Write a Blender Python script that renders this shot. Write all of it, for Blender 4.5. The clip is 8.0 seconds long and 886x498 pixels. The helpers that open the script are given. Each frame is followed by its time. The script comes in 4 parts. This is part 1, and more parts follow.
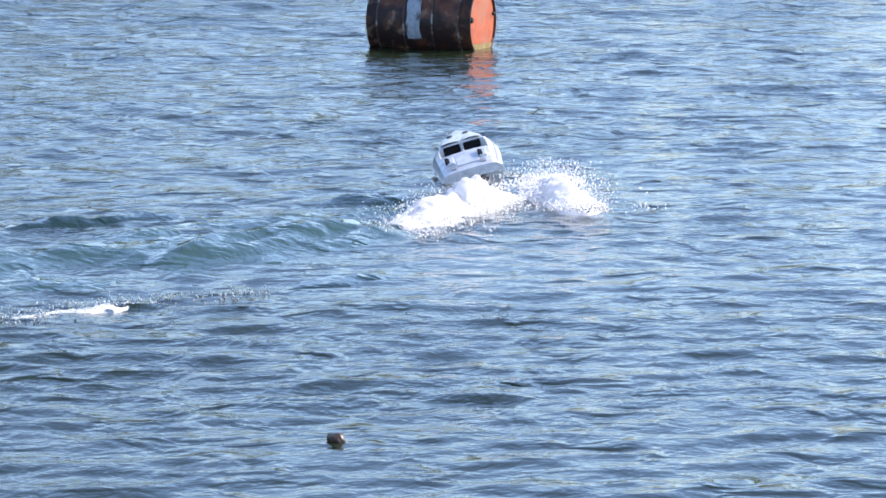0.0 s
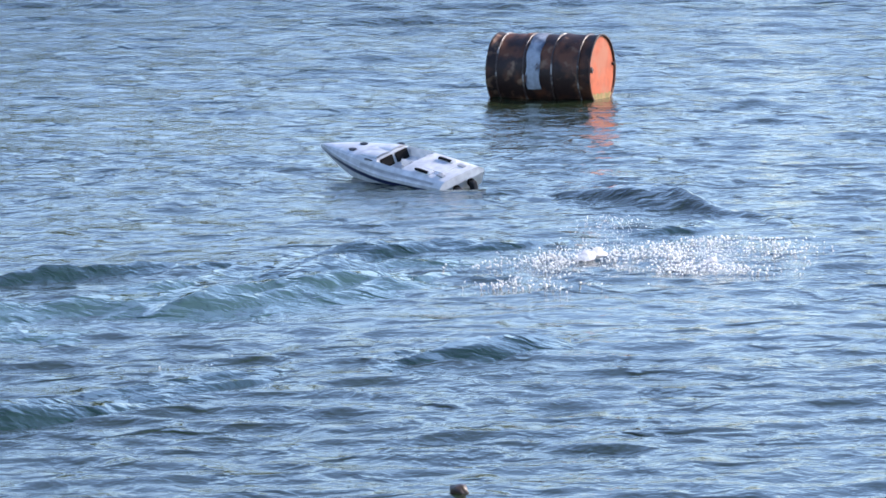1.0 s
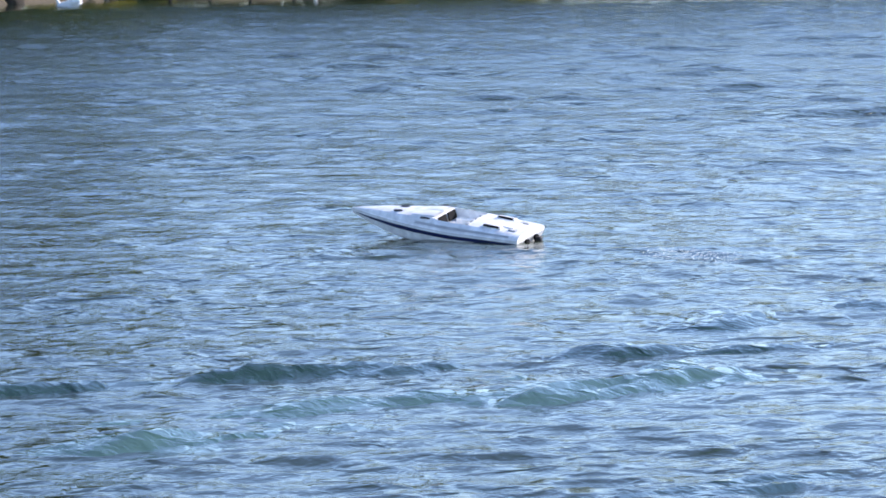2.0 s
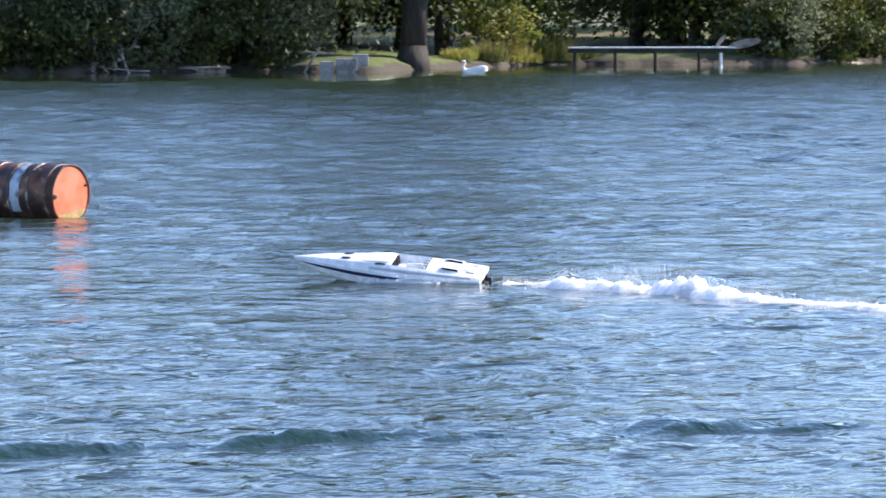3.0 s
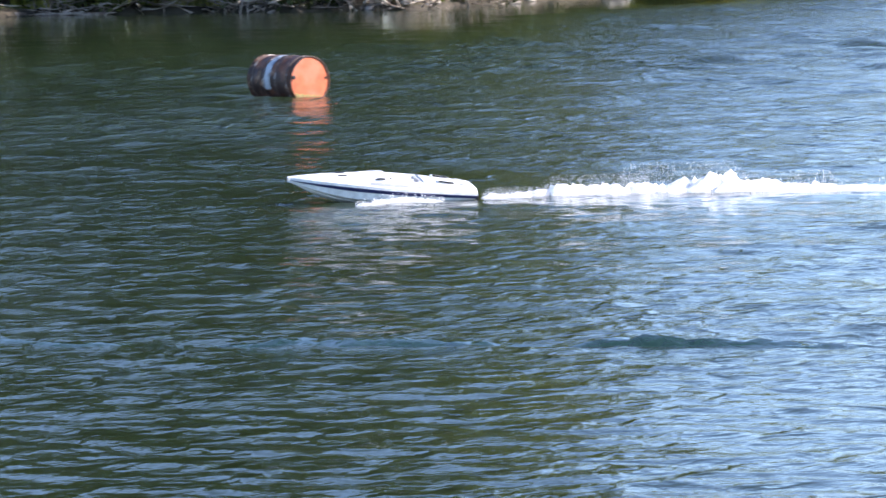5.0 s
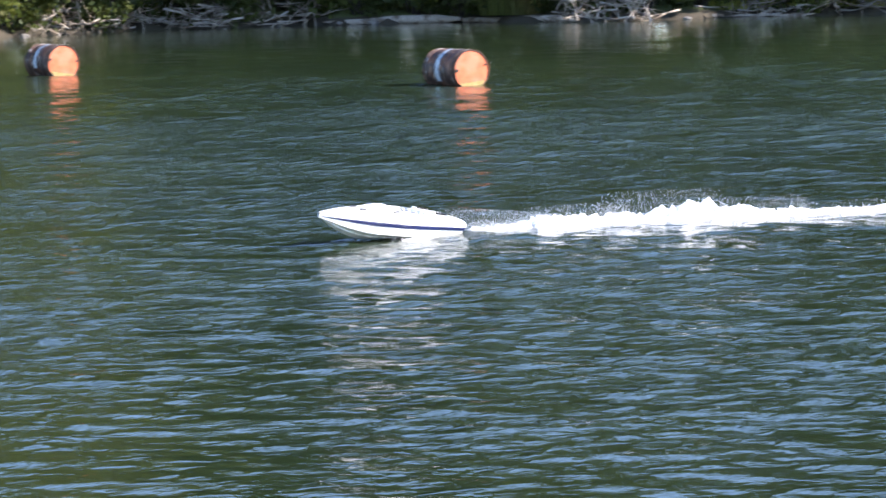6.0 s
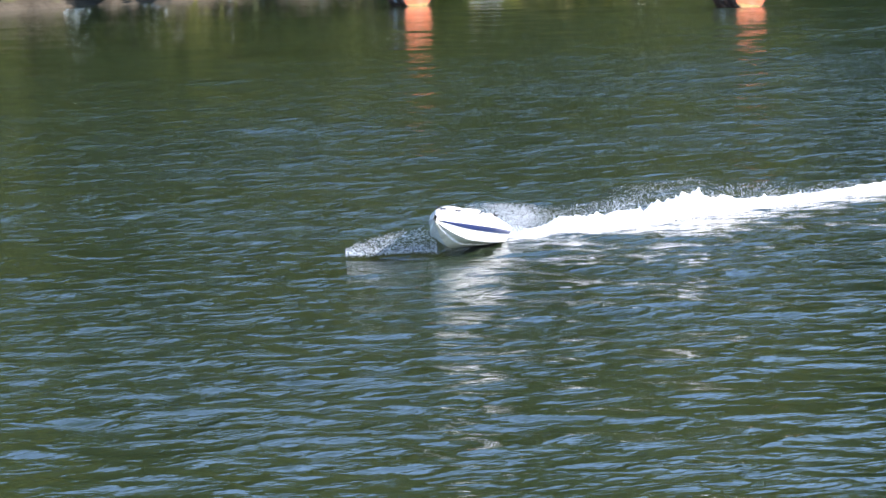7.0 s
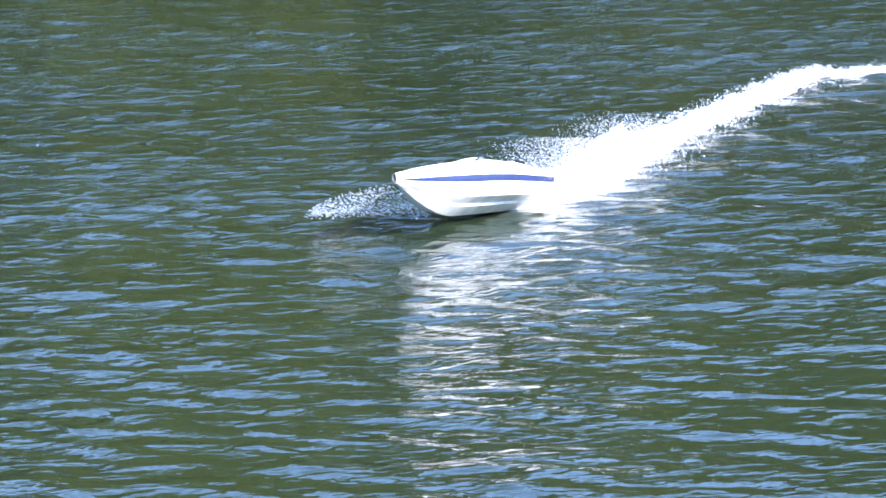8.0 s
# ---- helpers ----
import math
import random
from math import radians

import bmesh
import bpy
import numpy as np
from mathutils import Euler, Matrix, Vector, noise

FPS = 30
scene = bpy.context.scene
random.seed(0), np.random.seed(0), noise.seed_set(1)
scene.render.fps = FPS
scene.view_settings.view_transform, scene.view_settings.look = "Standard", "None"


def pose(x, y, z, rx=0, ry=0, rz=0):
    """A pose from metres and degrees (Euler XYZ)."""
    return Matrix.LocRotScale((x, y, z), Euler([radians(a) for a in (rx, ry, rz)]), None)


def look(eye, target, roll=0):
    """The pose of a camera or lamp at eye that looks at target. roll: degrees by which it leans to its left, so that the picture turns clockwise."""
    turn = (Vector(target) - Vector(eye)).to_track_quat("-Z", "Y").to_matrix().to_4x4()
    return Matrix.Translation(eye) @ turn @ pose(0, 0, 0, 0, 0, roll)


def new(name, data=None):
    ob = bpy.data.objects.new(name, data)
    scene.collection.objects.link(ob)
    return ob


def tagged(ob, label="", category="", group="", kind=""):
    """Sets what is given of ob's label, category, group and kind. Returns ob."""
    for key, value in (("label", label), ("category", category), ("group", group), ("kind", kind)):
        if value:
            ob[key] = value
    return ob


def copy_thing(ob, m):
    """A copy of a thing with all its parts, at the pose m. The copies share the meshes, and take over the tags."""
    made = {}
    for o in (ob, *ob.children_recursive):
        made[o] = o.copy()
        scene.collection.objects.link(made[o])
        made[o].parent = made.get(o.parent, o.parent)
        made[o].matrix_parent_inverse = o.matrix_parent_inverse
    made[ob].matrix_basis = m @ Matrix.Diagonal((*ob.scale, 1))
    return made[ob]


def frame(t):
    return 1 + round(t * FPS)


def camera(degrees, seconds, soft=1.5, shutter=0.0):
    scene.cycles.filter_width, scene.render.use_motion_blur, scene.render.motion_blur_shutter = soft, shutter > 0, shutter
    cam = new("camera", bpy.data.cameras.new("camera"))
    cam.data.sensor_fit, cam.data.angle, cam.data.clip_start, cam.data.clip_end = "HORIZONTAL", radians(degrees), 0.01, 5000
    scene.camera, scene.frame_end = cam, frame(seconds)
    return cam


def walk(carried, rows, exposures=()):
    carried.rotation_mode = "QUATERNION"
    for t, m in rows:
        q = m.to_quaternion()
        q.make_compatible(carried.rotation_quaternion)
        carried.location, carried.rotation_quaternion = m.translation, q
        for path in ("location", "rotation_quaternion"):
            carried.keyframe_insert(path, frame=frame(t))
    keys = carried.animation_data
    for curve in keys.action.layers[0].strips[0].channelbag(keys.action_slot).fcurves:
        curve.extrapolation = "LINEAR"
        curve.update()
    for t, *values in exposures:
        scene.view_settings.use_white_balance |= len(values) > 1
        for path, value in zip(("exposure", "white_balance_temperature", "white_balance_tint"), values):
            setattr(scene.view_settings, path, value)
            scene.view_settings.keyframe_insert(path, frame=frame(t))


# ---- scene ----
cam = camera(11.935, 8.0, soft=1.6, shutter=0.12)
EYE = (0.0, 0.0, 2.1)


def aim(yaw, pitch, lean):
    """Camera pose from degrees: yaw to the left of +y, pitch upward, lean of the picture."""
    y, p = radians(yaw), radians(pitch)
    way = (-math.sin(y) * math.cos(p), math.cos(y) * math.cos(p), math.sin(p))
    return look(EYE, [e + 20 * w for e, w in zip(EYE, way)], -lean)


PAN = [
    (0, 21.333, -6.306, -0.49),
    (0.2, 21.081, -6.138, -0.48),
    (0.4, 20.933, -5.923, -0.42),
    (0.5, 20.972, -5.878, -0.36),
    (0.6, 21.375, -5.821, -0.27),
    (0.8, 22.225, -5.688, -0.05),
    (1.0, 22.983, -5.624, 0.18),
    (1.2, 23.492, -5.360, 0.36),
    (1.4, 24.596, -5.123, 0.49),
    (1.5, 25.397, -5.033, 0.54),
    (1.7, 27.115, -4.791, 0.59),
    (2.8, 33.426, -3.367, 0.30),
    (3.0, 34.640, -3.384, 0.12),
    (3.2, 35.718, -3.578, 0.07),
    (3.5, 38.030, -3.806, 0.21),
    (3.7, 39.782, -3.728, 0.13),
    (4.0, 42.509, -3.636, 0.56),
    (4.2, 44.408, -3.742, 0.79),
    (4.5, 46.800, -4.084, 1.06),
    (4.7, 47.923, -4.302, 1.16),
    (5.8, 57.650, -4.216, 1.41),
    (6.0, 59.489, -4.201, 1.52),
    (6.2, 61.543, -4.354, 1.58),
    (6.5, 64.634, -4.583, 2.01),
    (6.8, 66.992, -4.787, 2.09),
    (7.0, 68.812, -4.820, 2.30),
    (7.2, 70.379, -5.033, 2.15),
    (7.4, 71.563, -5.370, 1.95),
    (7.6, 72.441, -5.851, 1.75),
    (7.8, 72.900, -6.386, 1.55),
    (8.0, 73.129, -6.920, 1.40),
]
# the camera opens up as it turns from the bright sky's reflection to the tree-dark water
walk(cam, [(t, aim(a, b, c)) for t, a, b, c in PAN], exposures=[(0.0, 0.80, 6500, 20), (1.7, 0.98, 6500, 20), (3.0, 1.27, 6500, 20), (4.5, 1.26, 6500, 20), (6.0, 1.76, 6600, 17), (7.0, 1.70, 6550, 17), (8.0, 2.10, 6050, 20)])

# ---- sky and sun ----
SUN = Vector((0.58, 0.60, 0.54)).normalized()
world = bpy.data.worlds.new("sky")
scene.world = world
world.use_nodes = True
wn = world.node_tree.nodes
sky = wn.new("ShaderNodeTexSky")
sky.sky_type = "NISHITA"
sky.sun_disc = False
sky.sun_elevation = math.asin(SUN.z)
sky.sun_rotation = math.atan2(SUN.x, SUN.y)
sky.air_density, sky.dust_density, sky.ozone_density = 1.0, 0.0, 3.4
sky.altitude = 1200
world.node_tree.links.new(sky.outputs[0], wn["Background"].inputs[0])
wn["Background"].inputs[1].default_value = 0.15
sun = new("sun", bpy.data.lights.new("sun", "SUN"))
sun.data.energy, sun.data.angle, sun.data.color = 3.9, radians(0.53), (1.0, 0.95, 0.86)
sun.matrix_world = look((0, 0, 60), Vector((0, 0, 60)) - SUN)


# ---- materials ----
def material(name, color, rough=0.6, metal=0.0, spots=(), scale=8.0, bump=0.0, bump_scale=40.0, spec=0.5,
             vary=0.0, stretch=(1, 1, 1), coords="Object"):
    """Principled surface with blotches of other colours (colour, low, high, scale) and fine relief."""
    m = bpy.data.materials.new(name)
    m.use_nodes = True
    n, l = m.node_tree.nodes, m.node_tree.links
    b = n["Principled BSDF"]
    b.inputs["Roughness"].default_value = rough
    b.inputs["Metallic"].default_value = metal
    b.inputs["Specular IOR Level"].default_value = spec
    tc = n.new("ShaderNodeTexCoord")
    mp = n.new("ShaderNodeMapping")
    mp.inputs["Scale"].default_value = stretch
    l.new(tc.outputs[coords], mp.inputs[0])
    out = n.new("ShaderNodeRGB").outputs[0]
    out.default_value = (*color, 1)
    grain = n.new("ShaderNodeTexNoise")
    grain.inputs["Scale"].default_value, grain.inputs["Detail"].default_value = scale * 4, 6
    l.new(mp.outputs[0], grain.inputs[0])
    hsv = n.new("ShaderNodeHueSaturation")
    rng = n.new("ShaderNodeMapRange")
    rng.inputs["From Min"].default_value, rng.inputs["From Max"].default_value = 0.3, 0.7
    rng.inputs["To Min"].default_value, rng.inputs["To Max"].default_value = 0.8, 1.2
    l.new(grain.outputs[0], rng.inputs[0])
    l.new(rng.outputs[0], hsv.inputs["Value"])
    l.new(out, hsv.inputs["Color"])
    out = hsv.outputs[0]
    for c, lo, hi, sc in spots:
        t = n.new("ShaderNodeTexNoise")
        t.inputs["Scale"].default_value, t.inputs["Detail"].default_value = sc, 5
        l.new(mp.outputs[0], t.inputs[0])
        r = n.new("ShaderNodeMapRange")
        r.inputs["From Min"].default_value, r.inputs["From Max"].default_value = lo, hi
        l.new(t.outputs[0], r.inputs[0])
        x = n.new("ShaderNodeMix")
        x.data_type = "RGBA"
        l.new(r.outputs[0], x.inputs[0])
        l.new(out, x.inputs[6])
        x.inputs[7].default_value = (*c, 1)
        out = x.outputs[2]
    if vary:
        info = n.new("ShaderNodeObjectInfo")
        geo = n.new("ShaderNodeNewGeometry")
        add = n.new("ShaderNodeMath")
        add.operation = "ADD"
        l.new(info.outputs["Random"], add.inputs[0])
        l.new(geo.outputs["Random Per Island"], add.inputs[1])
        r = n.new("ShaderNodeMapRange")
        r.inputs["From Max"].default_value = 2
        r.inputs["To Min"].default_value, r.inputs["To Max"].default_value = 1 - vary, 1 + vary
        l.new(add.outputs[0], r.inputs[0])
        h = n.new("ShaderNodeHueSaturation")
        l.new(out, h.inputs["Color"])
        l.new(r.outputs[0], h.inputs["Value"])
        out = h.outputs[0]
    l.new(out, b.inputs["Base Color"])
    if bump:
        t = n.new("ShaderNodeTexNoise")
        t.inputs["Scale"].default_value, t.inputs["Detail"].default_value = bump_scale, 6
        l.new(mp.outputs[0], t.inputs[0])
        bp = n.new("ShaderNodeBump")
        bp.inputs["Strength"].default_value, bp.inputs["Distance"].default_value = 1.0, bump
        l.new(t.outputs[0], bp.inputs["Height"])
        l.new(bp.outputs[0], b.inputs["Normal"])
    return m


def leaf_material(name, color, other, vary=0.35, share=0.42):
    """Leaves: two greens mixed per leaf, a little light passing through."""
    m = material(name, color, 0.55, spots=[(other, 0.42, 0.62, 0.5)], scale=3, vary=vary, spec=0.3)
    n, l = m.node_tree.nodes, m.node_tree.links
    b = n["Principled BSDF"]
    tr = n.new("ShaderNodeBsdfTranslucent")
    src = b.inputs["Base Color"].links[0].from_socket
    l.new(src, tr.inputs[0])
    mix = n.new("ShaderNodeMixShader")
    mix.inputs[0].default_value = share
    l.new(b.outputs[0], mix.inputs[1])
    l.new(tr.outputs[0], mix.inputs[2])
    l.new(mix.outputs[0], n["Material Output"].inputs[0])
    return m


def water_material(name, deep, pale):
    """Wind-rippled lake water: a dark green body under a clear reflecting skin, ripples at several sizes."""
    m = bpy.data.materials.new(name)
    m.use_nodes = True
    n, l = m.node_tree.nodes, m.node_tree.links
    b = n["Principled BSDF"]
    # ripples too small or too far to be shaped blur what the surface mirrors
    fine = n.new("ShaderNodeAttribute")
    fine.attribute_name = "fine_ripple"
    l.new(fine.outputs["Fac"], b.inputs["Roughness"])
    b.inputs["IOR"].default_value = 1.333
    tc = n.new("ShaderNodeTexCoord")
    big = n.new("ShaderNodeTexNoise")
    big.inputs["Scale"].default_value, big.inputs["Detail"].default_value = 0.12, 3
    l.new(tc.outputs["Object"], big.inputs[0])
    ramp = n.new("ShaderNodeMix")
    ramp.data_type = "RGBA"
    ramp.inputs[6].default_value, ramp.inputs[7].default_value = (*deep, 1), (*pale, 1)
    l.new(big.outputs[0], ramp.inputs[0])
    l.new(ramp.outputs[2], b.inputs["Base Color"])
    # ripples lie down in the lee of the bank
    wind = n.new("ShaderNodeAttribute")
    wind.attribute_name = "wind"
    last = None
    # (scale, height, angle)
    for scale, height, turn, sparse in ((1.0, 0.016, 35, 1), (3.4, 0.011, 60, 1), (7.0, 0.010, 50, 0), (19.0, 0.0045, 0, 0)):
        mp = n.new("ShaderNodeMapping")
        mp.inputs["Rotation"].default_value = (0, 0, radians(turn))
        mp.inputs["Scale"].default_value = (1, 0.8, 1)
        l.new(tc.outputs["Object"], mp.inputs[0])
        t = n.new("ShaderNodeTexNoise")
        t.inputs["Scale"].default_value, t.inputs["Detail"].default_value = scale, 2.5
        t.inputs["Distortion"].default_value = 0.6
        l.new(mp.outputs[0], t.inputs[0])
        bp = n.new("ShaderNodeBump")
        bp.inputs["Distance"].default_value = height
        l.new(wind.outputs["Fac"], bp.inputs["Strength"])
        if sparse:  # scattered wavelets on a quieter surface
            up = n.new("ShaderNodeMapRange")
            up.interpolation_type = "SMOOTHSTEP"
            up.inputs["From Min"].default_value, up.inputs["From Max"].default_value = 0.50, 0.74
            l.new(t.outputs[0], up.inputs[0])
            l.new(up.outputs[0], bp.inputs["Height"])
        else:
            l.new(t.outputs[0], bp.inputs["Height"])
        if last:
            l.new(last.outputs[0], bp.inputs["Normal"])
        last = bp
    l.new(last.outputs[0], b.inputs["Normal"])
    return m


WATER = water_material("lake_water", (0.013, 0.024, 0.011), (0.024, 0.038, 0.016))
SWELL = water_material("swell_water", (0.011, 0.030, 0.025), (0.017, 0.044, 0.034))
CHURNED = water_material("churned_water", (0.032, 0.075, 0.068), (0.052, 0.105, 0.088))  # full of fine bubbles
GROUND = material("bank_ground", (0.11, 0.14, 0.035), 0.9, spots=[((0.20, 0.16, 0.09), 0.45, 0.6, 0.12), ((0.07, 0.11, 0.02), 0.5, 0.65, 0.5)],
                  scale=2, bump=0.05, bump_scale=6)


def muddy_edge(m):
    """Bare mud and sand on the lowest strip of the bank."""
    n, l = m.node_tree.nodes, m.node_tree.links
    b = n["Principled BSDF"]
    src = b.inputs["Base Color"].links[0].from_socket
    tc, sep = n.new("ShaderNodeTexCoord"), n.new("ShaderNodeSeparateXYZ")
    l.new(tc.outputs["Object"], sep.inputs[0])
    t = n.new("ShaderNodeTexNoise")
    t.inputs["Scale"].default_value = 0.9
    l.new(tc.outputs["Object"], t.inputs[0])
    add = n.new("ShaderNodeMath")
    add.operation = "MULTIPLY_ADD"
    add.inputs[1].default_value = 0.35
    l.new(t.outputs[0], add.inputs[0])
    l.new(sep.outputs[2], add.inputs[2])
    r = n.new("ShaderNodeMapRange")
    r.inputs["From Min"].default_value, r.inputs["From Max"].default_value = 0.33, 0.43
    l.new(add.outputs[0], r.inputs[0])
    x = n.new("ShaderNodeMix")
    x.data_type = "RGBA"
    x.inputs[6].default_value = (0.062, 0.050, 0.034, 1)
    l.new(r.outputs[0], x.inputs[0])
    l.new(src, x.inputs[7])
    l.new(x.outputs[2], b.inputs["Base Color"])


muddy_edge(GROUND)
BARK = material("bark", (0.026, 0.021, 0.017), 0.9, spots=[((0.055, 0.046, 0.036), 0.5, 0.65, 3)], scale=4, bump=0.03, bump_scale=9, stretch=(1, 1, 0.25))
DEADWOOD = material("bleached_wood", (0.36, 0.31, 0.26), 0.85, spots=[((0.16, 0.12, 0.09), 0.5, 0.62, 4)], scale=5, bump=0.01, bump_scale=20, vary=0.4)
# dark green set deeper to carry the shade under the trees on the bank
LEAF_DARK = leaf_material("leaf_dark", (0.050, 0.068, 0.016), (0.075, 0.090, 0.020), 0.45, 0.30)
LEAF_OLIVE = leaf_material("leaf_olive", (0.090, 0.115, 0.022), (0.135, 0.140, 0.028), 0.45, 0.38)
LEAF_GREY = leaf_material("leaf_grey", (0.20, 0.22, 0.13), (0.12, 0.15, 0.06))
LEAF_GOLD = leaf_material("leaf_gold", (0.32, 0.30, 0.07), (0.22, 0.25, 0.05))
REED = leaf_material("reed", (0.26, 0.22, 0.08), (0.15, 0.17, 0.045))
DRUM = material("rusted_drum", (0.040, 0.020, 0.016), 0.5, spots=[((0.17, 0.062, 0.030), 0.47, 0.62, 5), ((0.30, 0.18, 0.11), 0.57, 0.70, 11)],
                scale=6, bump=0.004, bump_scale=18, spec=0.4)
DRUM_CAP = material("orange_paint", (0.55, 0.125, 0.045), 0.6, spots=[((0.50, 0.17, 0.085), 0.5, 0.65, 4)], scale=3, bump=0.002, bump_scale=12)
DRUM_LINE = material("scuffed_hoop", (0.085, 0.055, 0.045), 0.45, spots=[((0.45, 0.42, 0.38), 0.55, 0.66, 9)], scale=8, bump=0.002)
PATCH = material("faded_paint", (0.42, 0.46, 0.50), 0.6, spots=[((0.10, 0.13, 0.18), 0.48, 0.62, 7), ((0.09, 0.05, 0.04), 0.6, 0.7, 12)], scale=8)
SLIME = material("waterline_slime", (0.42, 0.26, 0.10), 0.7, spots=[((0.25, 0.20, 0.06), 0.45, 0.6, 14)], scale=10)
BUNG = material("black_bung", (0.02, 0.018, 0.016), 0.6)
GEL = material("white_gelcoat", (0.80, 0.80, 0.79), 0.22, spots=[((0.72, 0.72, 0.70), 0.5, 0.7, 6)], scale=4, spec=0.6)
GREY = material("grey_gelcoat", (0.42, 0.42, 0.42), 0.35, scale=5)
NAVY = material("navy_stripe", (0.015, 0.022, 0.085), 0.3, scale=5)
HOLE = material("dark_opening", (0.010, 0.010, 0.011), 0.8, scale=5, spec=0.15)
TINT = material("dark_windscreen", (0.02, 0.022, 0.026), 0.12, scale=5, spec=0.7)
STEEL = material("drive_metal", (0.03, 0.03, 0.034), 0.5, 0.2, scale=9)
FOAM = material("foam", (0.94, 0.95, 0.94), 0.7, spots=[((0.91, 0.93, 0.92), 0.45, 0.6, 8)], scale=6, spec=0.3)
# light spreads inside the bubbles
for socket, value in (("Subsurface Weight", 1.0), ("Subsurface Scale", 0.12), ("Subsurface Radius", (1.0, 1.0, 1.0))):
    FOAM.node_tree.nodes["Principled BSDF"].inputs[socket].default_value = value
FOAM_THIN = material("thin_foam", (0.55, 0.60, 0.58), 0.6, spots=[((0.82, 0.84, 0.82), 0.45, 0.6, 8)], scale=6, bump=0.01, bump_scale=25, spec=0.3)
FEATHER = material("white_feathers", (0.82, 0.82, 0.80), 0.7, scale=6, bump=0.004)
BEAK = material("orange_beak", (0.55, 0.20, 0.04), 0.5)
WHITEWOOD = material("white_painted_wood", (0.74, 0.74, 0.72), 0.6, spots=[((0.45, 0.43, 0.40), 0.6, 0.7, 5)], scale=5, bump=0.003)
GREYWOOD = material("weathered_wood", (0.24, 0.22, 0.20), 0.85, spots=[((0.12, 0.10, 0.09), 0.5, 0.62, 4)], scale=5, bump=0.006, stretch=(1, 0.2, 1))
CONCRETE = material("grey_concrete", (0.30, 0.29, 0.27), 0.85, spots=[((0.17, 0.16, 0.14), 0.5, 0.62, 3)], scale=4, bump=0.006)
ROCK = material("rock", (0.22, 0.20, 0.18), 0.85, spots=[((0.10, 0.09, 0.08), 0.48, 0.6, 3)], scale=4, bump=0.02, vary=0.3)
STONE_WET = material("wet_stone", (0.075, 0.045, 0.03), 0.35, spots=[((0.14, 0.09, 0.05), 0.5, 0.62, 20)], scale=30, bump=0.004)
BLUECLOTH = material("blue_canvas", (0.08, 0.14, 0.55), 0.8, scale=20)


# ---- mesh helpers ----
def mesh_of(name, bm, mat, smooth=False):
    me = bpy.data.meshes.new(name)
    bm.to_mesh(me)
    bm.free()
    me.materials.append(mat)
    if smooth:
        me.shade_smooth()
    return me


def part(name, bm, mat, parent, label="", smooth=False):
    ob = new(name, mesh_of(name, bm, mat, smooth))
    ob.parent = parent
    if label:
        tagged(ob, label)
    return ob


def thing(name, label, category, m, group="", kind=""):
    ob = new(name)
    ob.empty_display_size = 0.1
    ob.matrix_world = m
    return tagged(ob, label, category, group, kind)


def box(bm, size, m=Matrix(), bevel=0.0):
    v = bmesh.ops.create_cube(bm, size=1, matrix=m @ Matrix.Diagonal((*size, 1)))["verts"]
    if bevel:
        es = list({e for x in v for e in x.link_edges})
        bmesh.ops.bevel(bm, geom=es, offset=bevel, segments=2, affect="EDGES", profile=0.5)
    return bm


def limb(bm, a, b, ra, rb, n=7):
    """A tapered stick from a to b."""
    a, b = Vector(a), Vector(b)
    q = (b - a).to_track_quat("Z", "Y").to_matrix()
    rings = []
    for p, r in ((a, ra), (b, rb)):
        rings.append([bm.verts.new(p + q @ Vector((r * math.cos(k * math.tau / n), r * math.sin(k * math.tau / n), 0))) for k in range(n)])
    for k in range(n):
        bm.faces.new((rings[0][k], rings[0][(k + 1) % n], rings[1][(k + 1) % n], rings[1][k]))
    bm.faces.new(rings[0][::-1])
    bm.faces.new(rings[1])


def lathe(bm, profile, n=40, m=Matrix(), closed=False):
    """Turn (along, radius) pairs round the local x axis."""
    rings = [[bm.verts.new(m @ Vector((x, r * math.cos(k * math.tau / n), r * math.sin(k * math.tau / n)))) for k in range(n)] for x, r in profile]
    for a, b in zip(rings, rings[1:]):
        for k in range(n):
            bm.faces.new((a[k], b[k], b[(k + 1) % n], a[(k + 1) % n]))
    if closed:
        bm.faces.new(rings[0])
        bm.faces.new(rings[-1][::-1])
    return rings


def grid_faces(nu, nv):
    i = np.arange(nu - 1)[:, None] * nv + np.arange(nv - 1)[None, :]
    return np.stack([i, i + nv, i + nv + 1, i + 1], -1).reshape(-1, 4)


def raw_mesh(name, verts, faces, mat, smooth=False):
    """A mesh of equal-sided faces from numpy arrays."""
    verts, faces = np.asarray(verts, np.float32), np.asarray(faces, np.int32)
    me = bpy.data.meshes.new(name)
    k = faces.shape[1]
    me.vertices.add(len(verts))
    me.vertices.foreach_set("co", verts.ravel())
    me.loops.add(faces.size)
    me.loops.foreach_set("vertex_index", faces.ravel())
    me.polygons.add(len(faces))
    me.polygons.foreach_set("loop_start", np.arange(len(faces), dtype=np.int32) * k)
    me.update(calc_edges=True)
    me.materials.append(mat)
    if smooth:
        me.shade_smooth()
    return me


# ---- lake and banks ----
SHORE_AZ = [-180, -150, -110, -80, -50, -20, 0, 15, 24, 28, 31, 33.4, 35.5, 37.5, 39.1, 42, 43.9, 46, 47.6, 49, 50.5, 52.7, 55, 57.3, 59.6, 62, 64, 66, 68, 70, 75, 82, 95, 115, 140, 160, 180]
SHORE_D = [1.2, 2, 6, 40, 110, 165, 175, 165, 148, 139, 133, 134, 121, 124, 121, 121, 116.5, 116, 115, 106, 100, 101.5, 103, 101, 105.5, 106, 105, 99, 94, 92, 88, 80, 60, 25, 5, 2, 1.2]


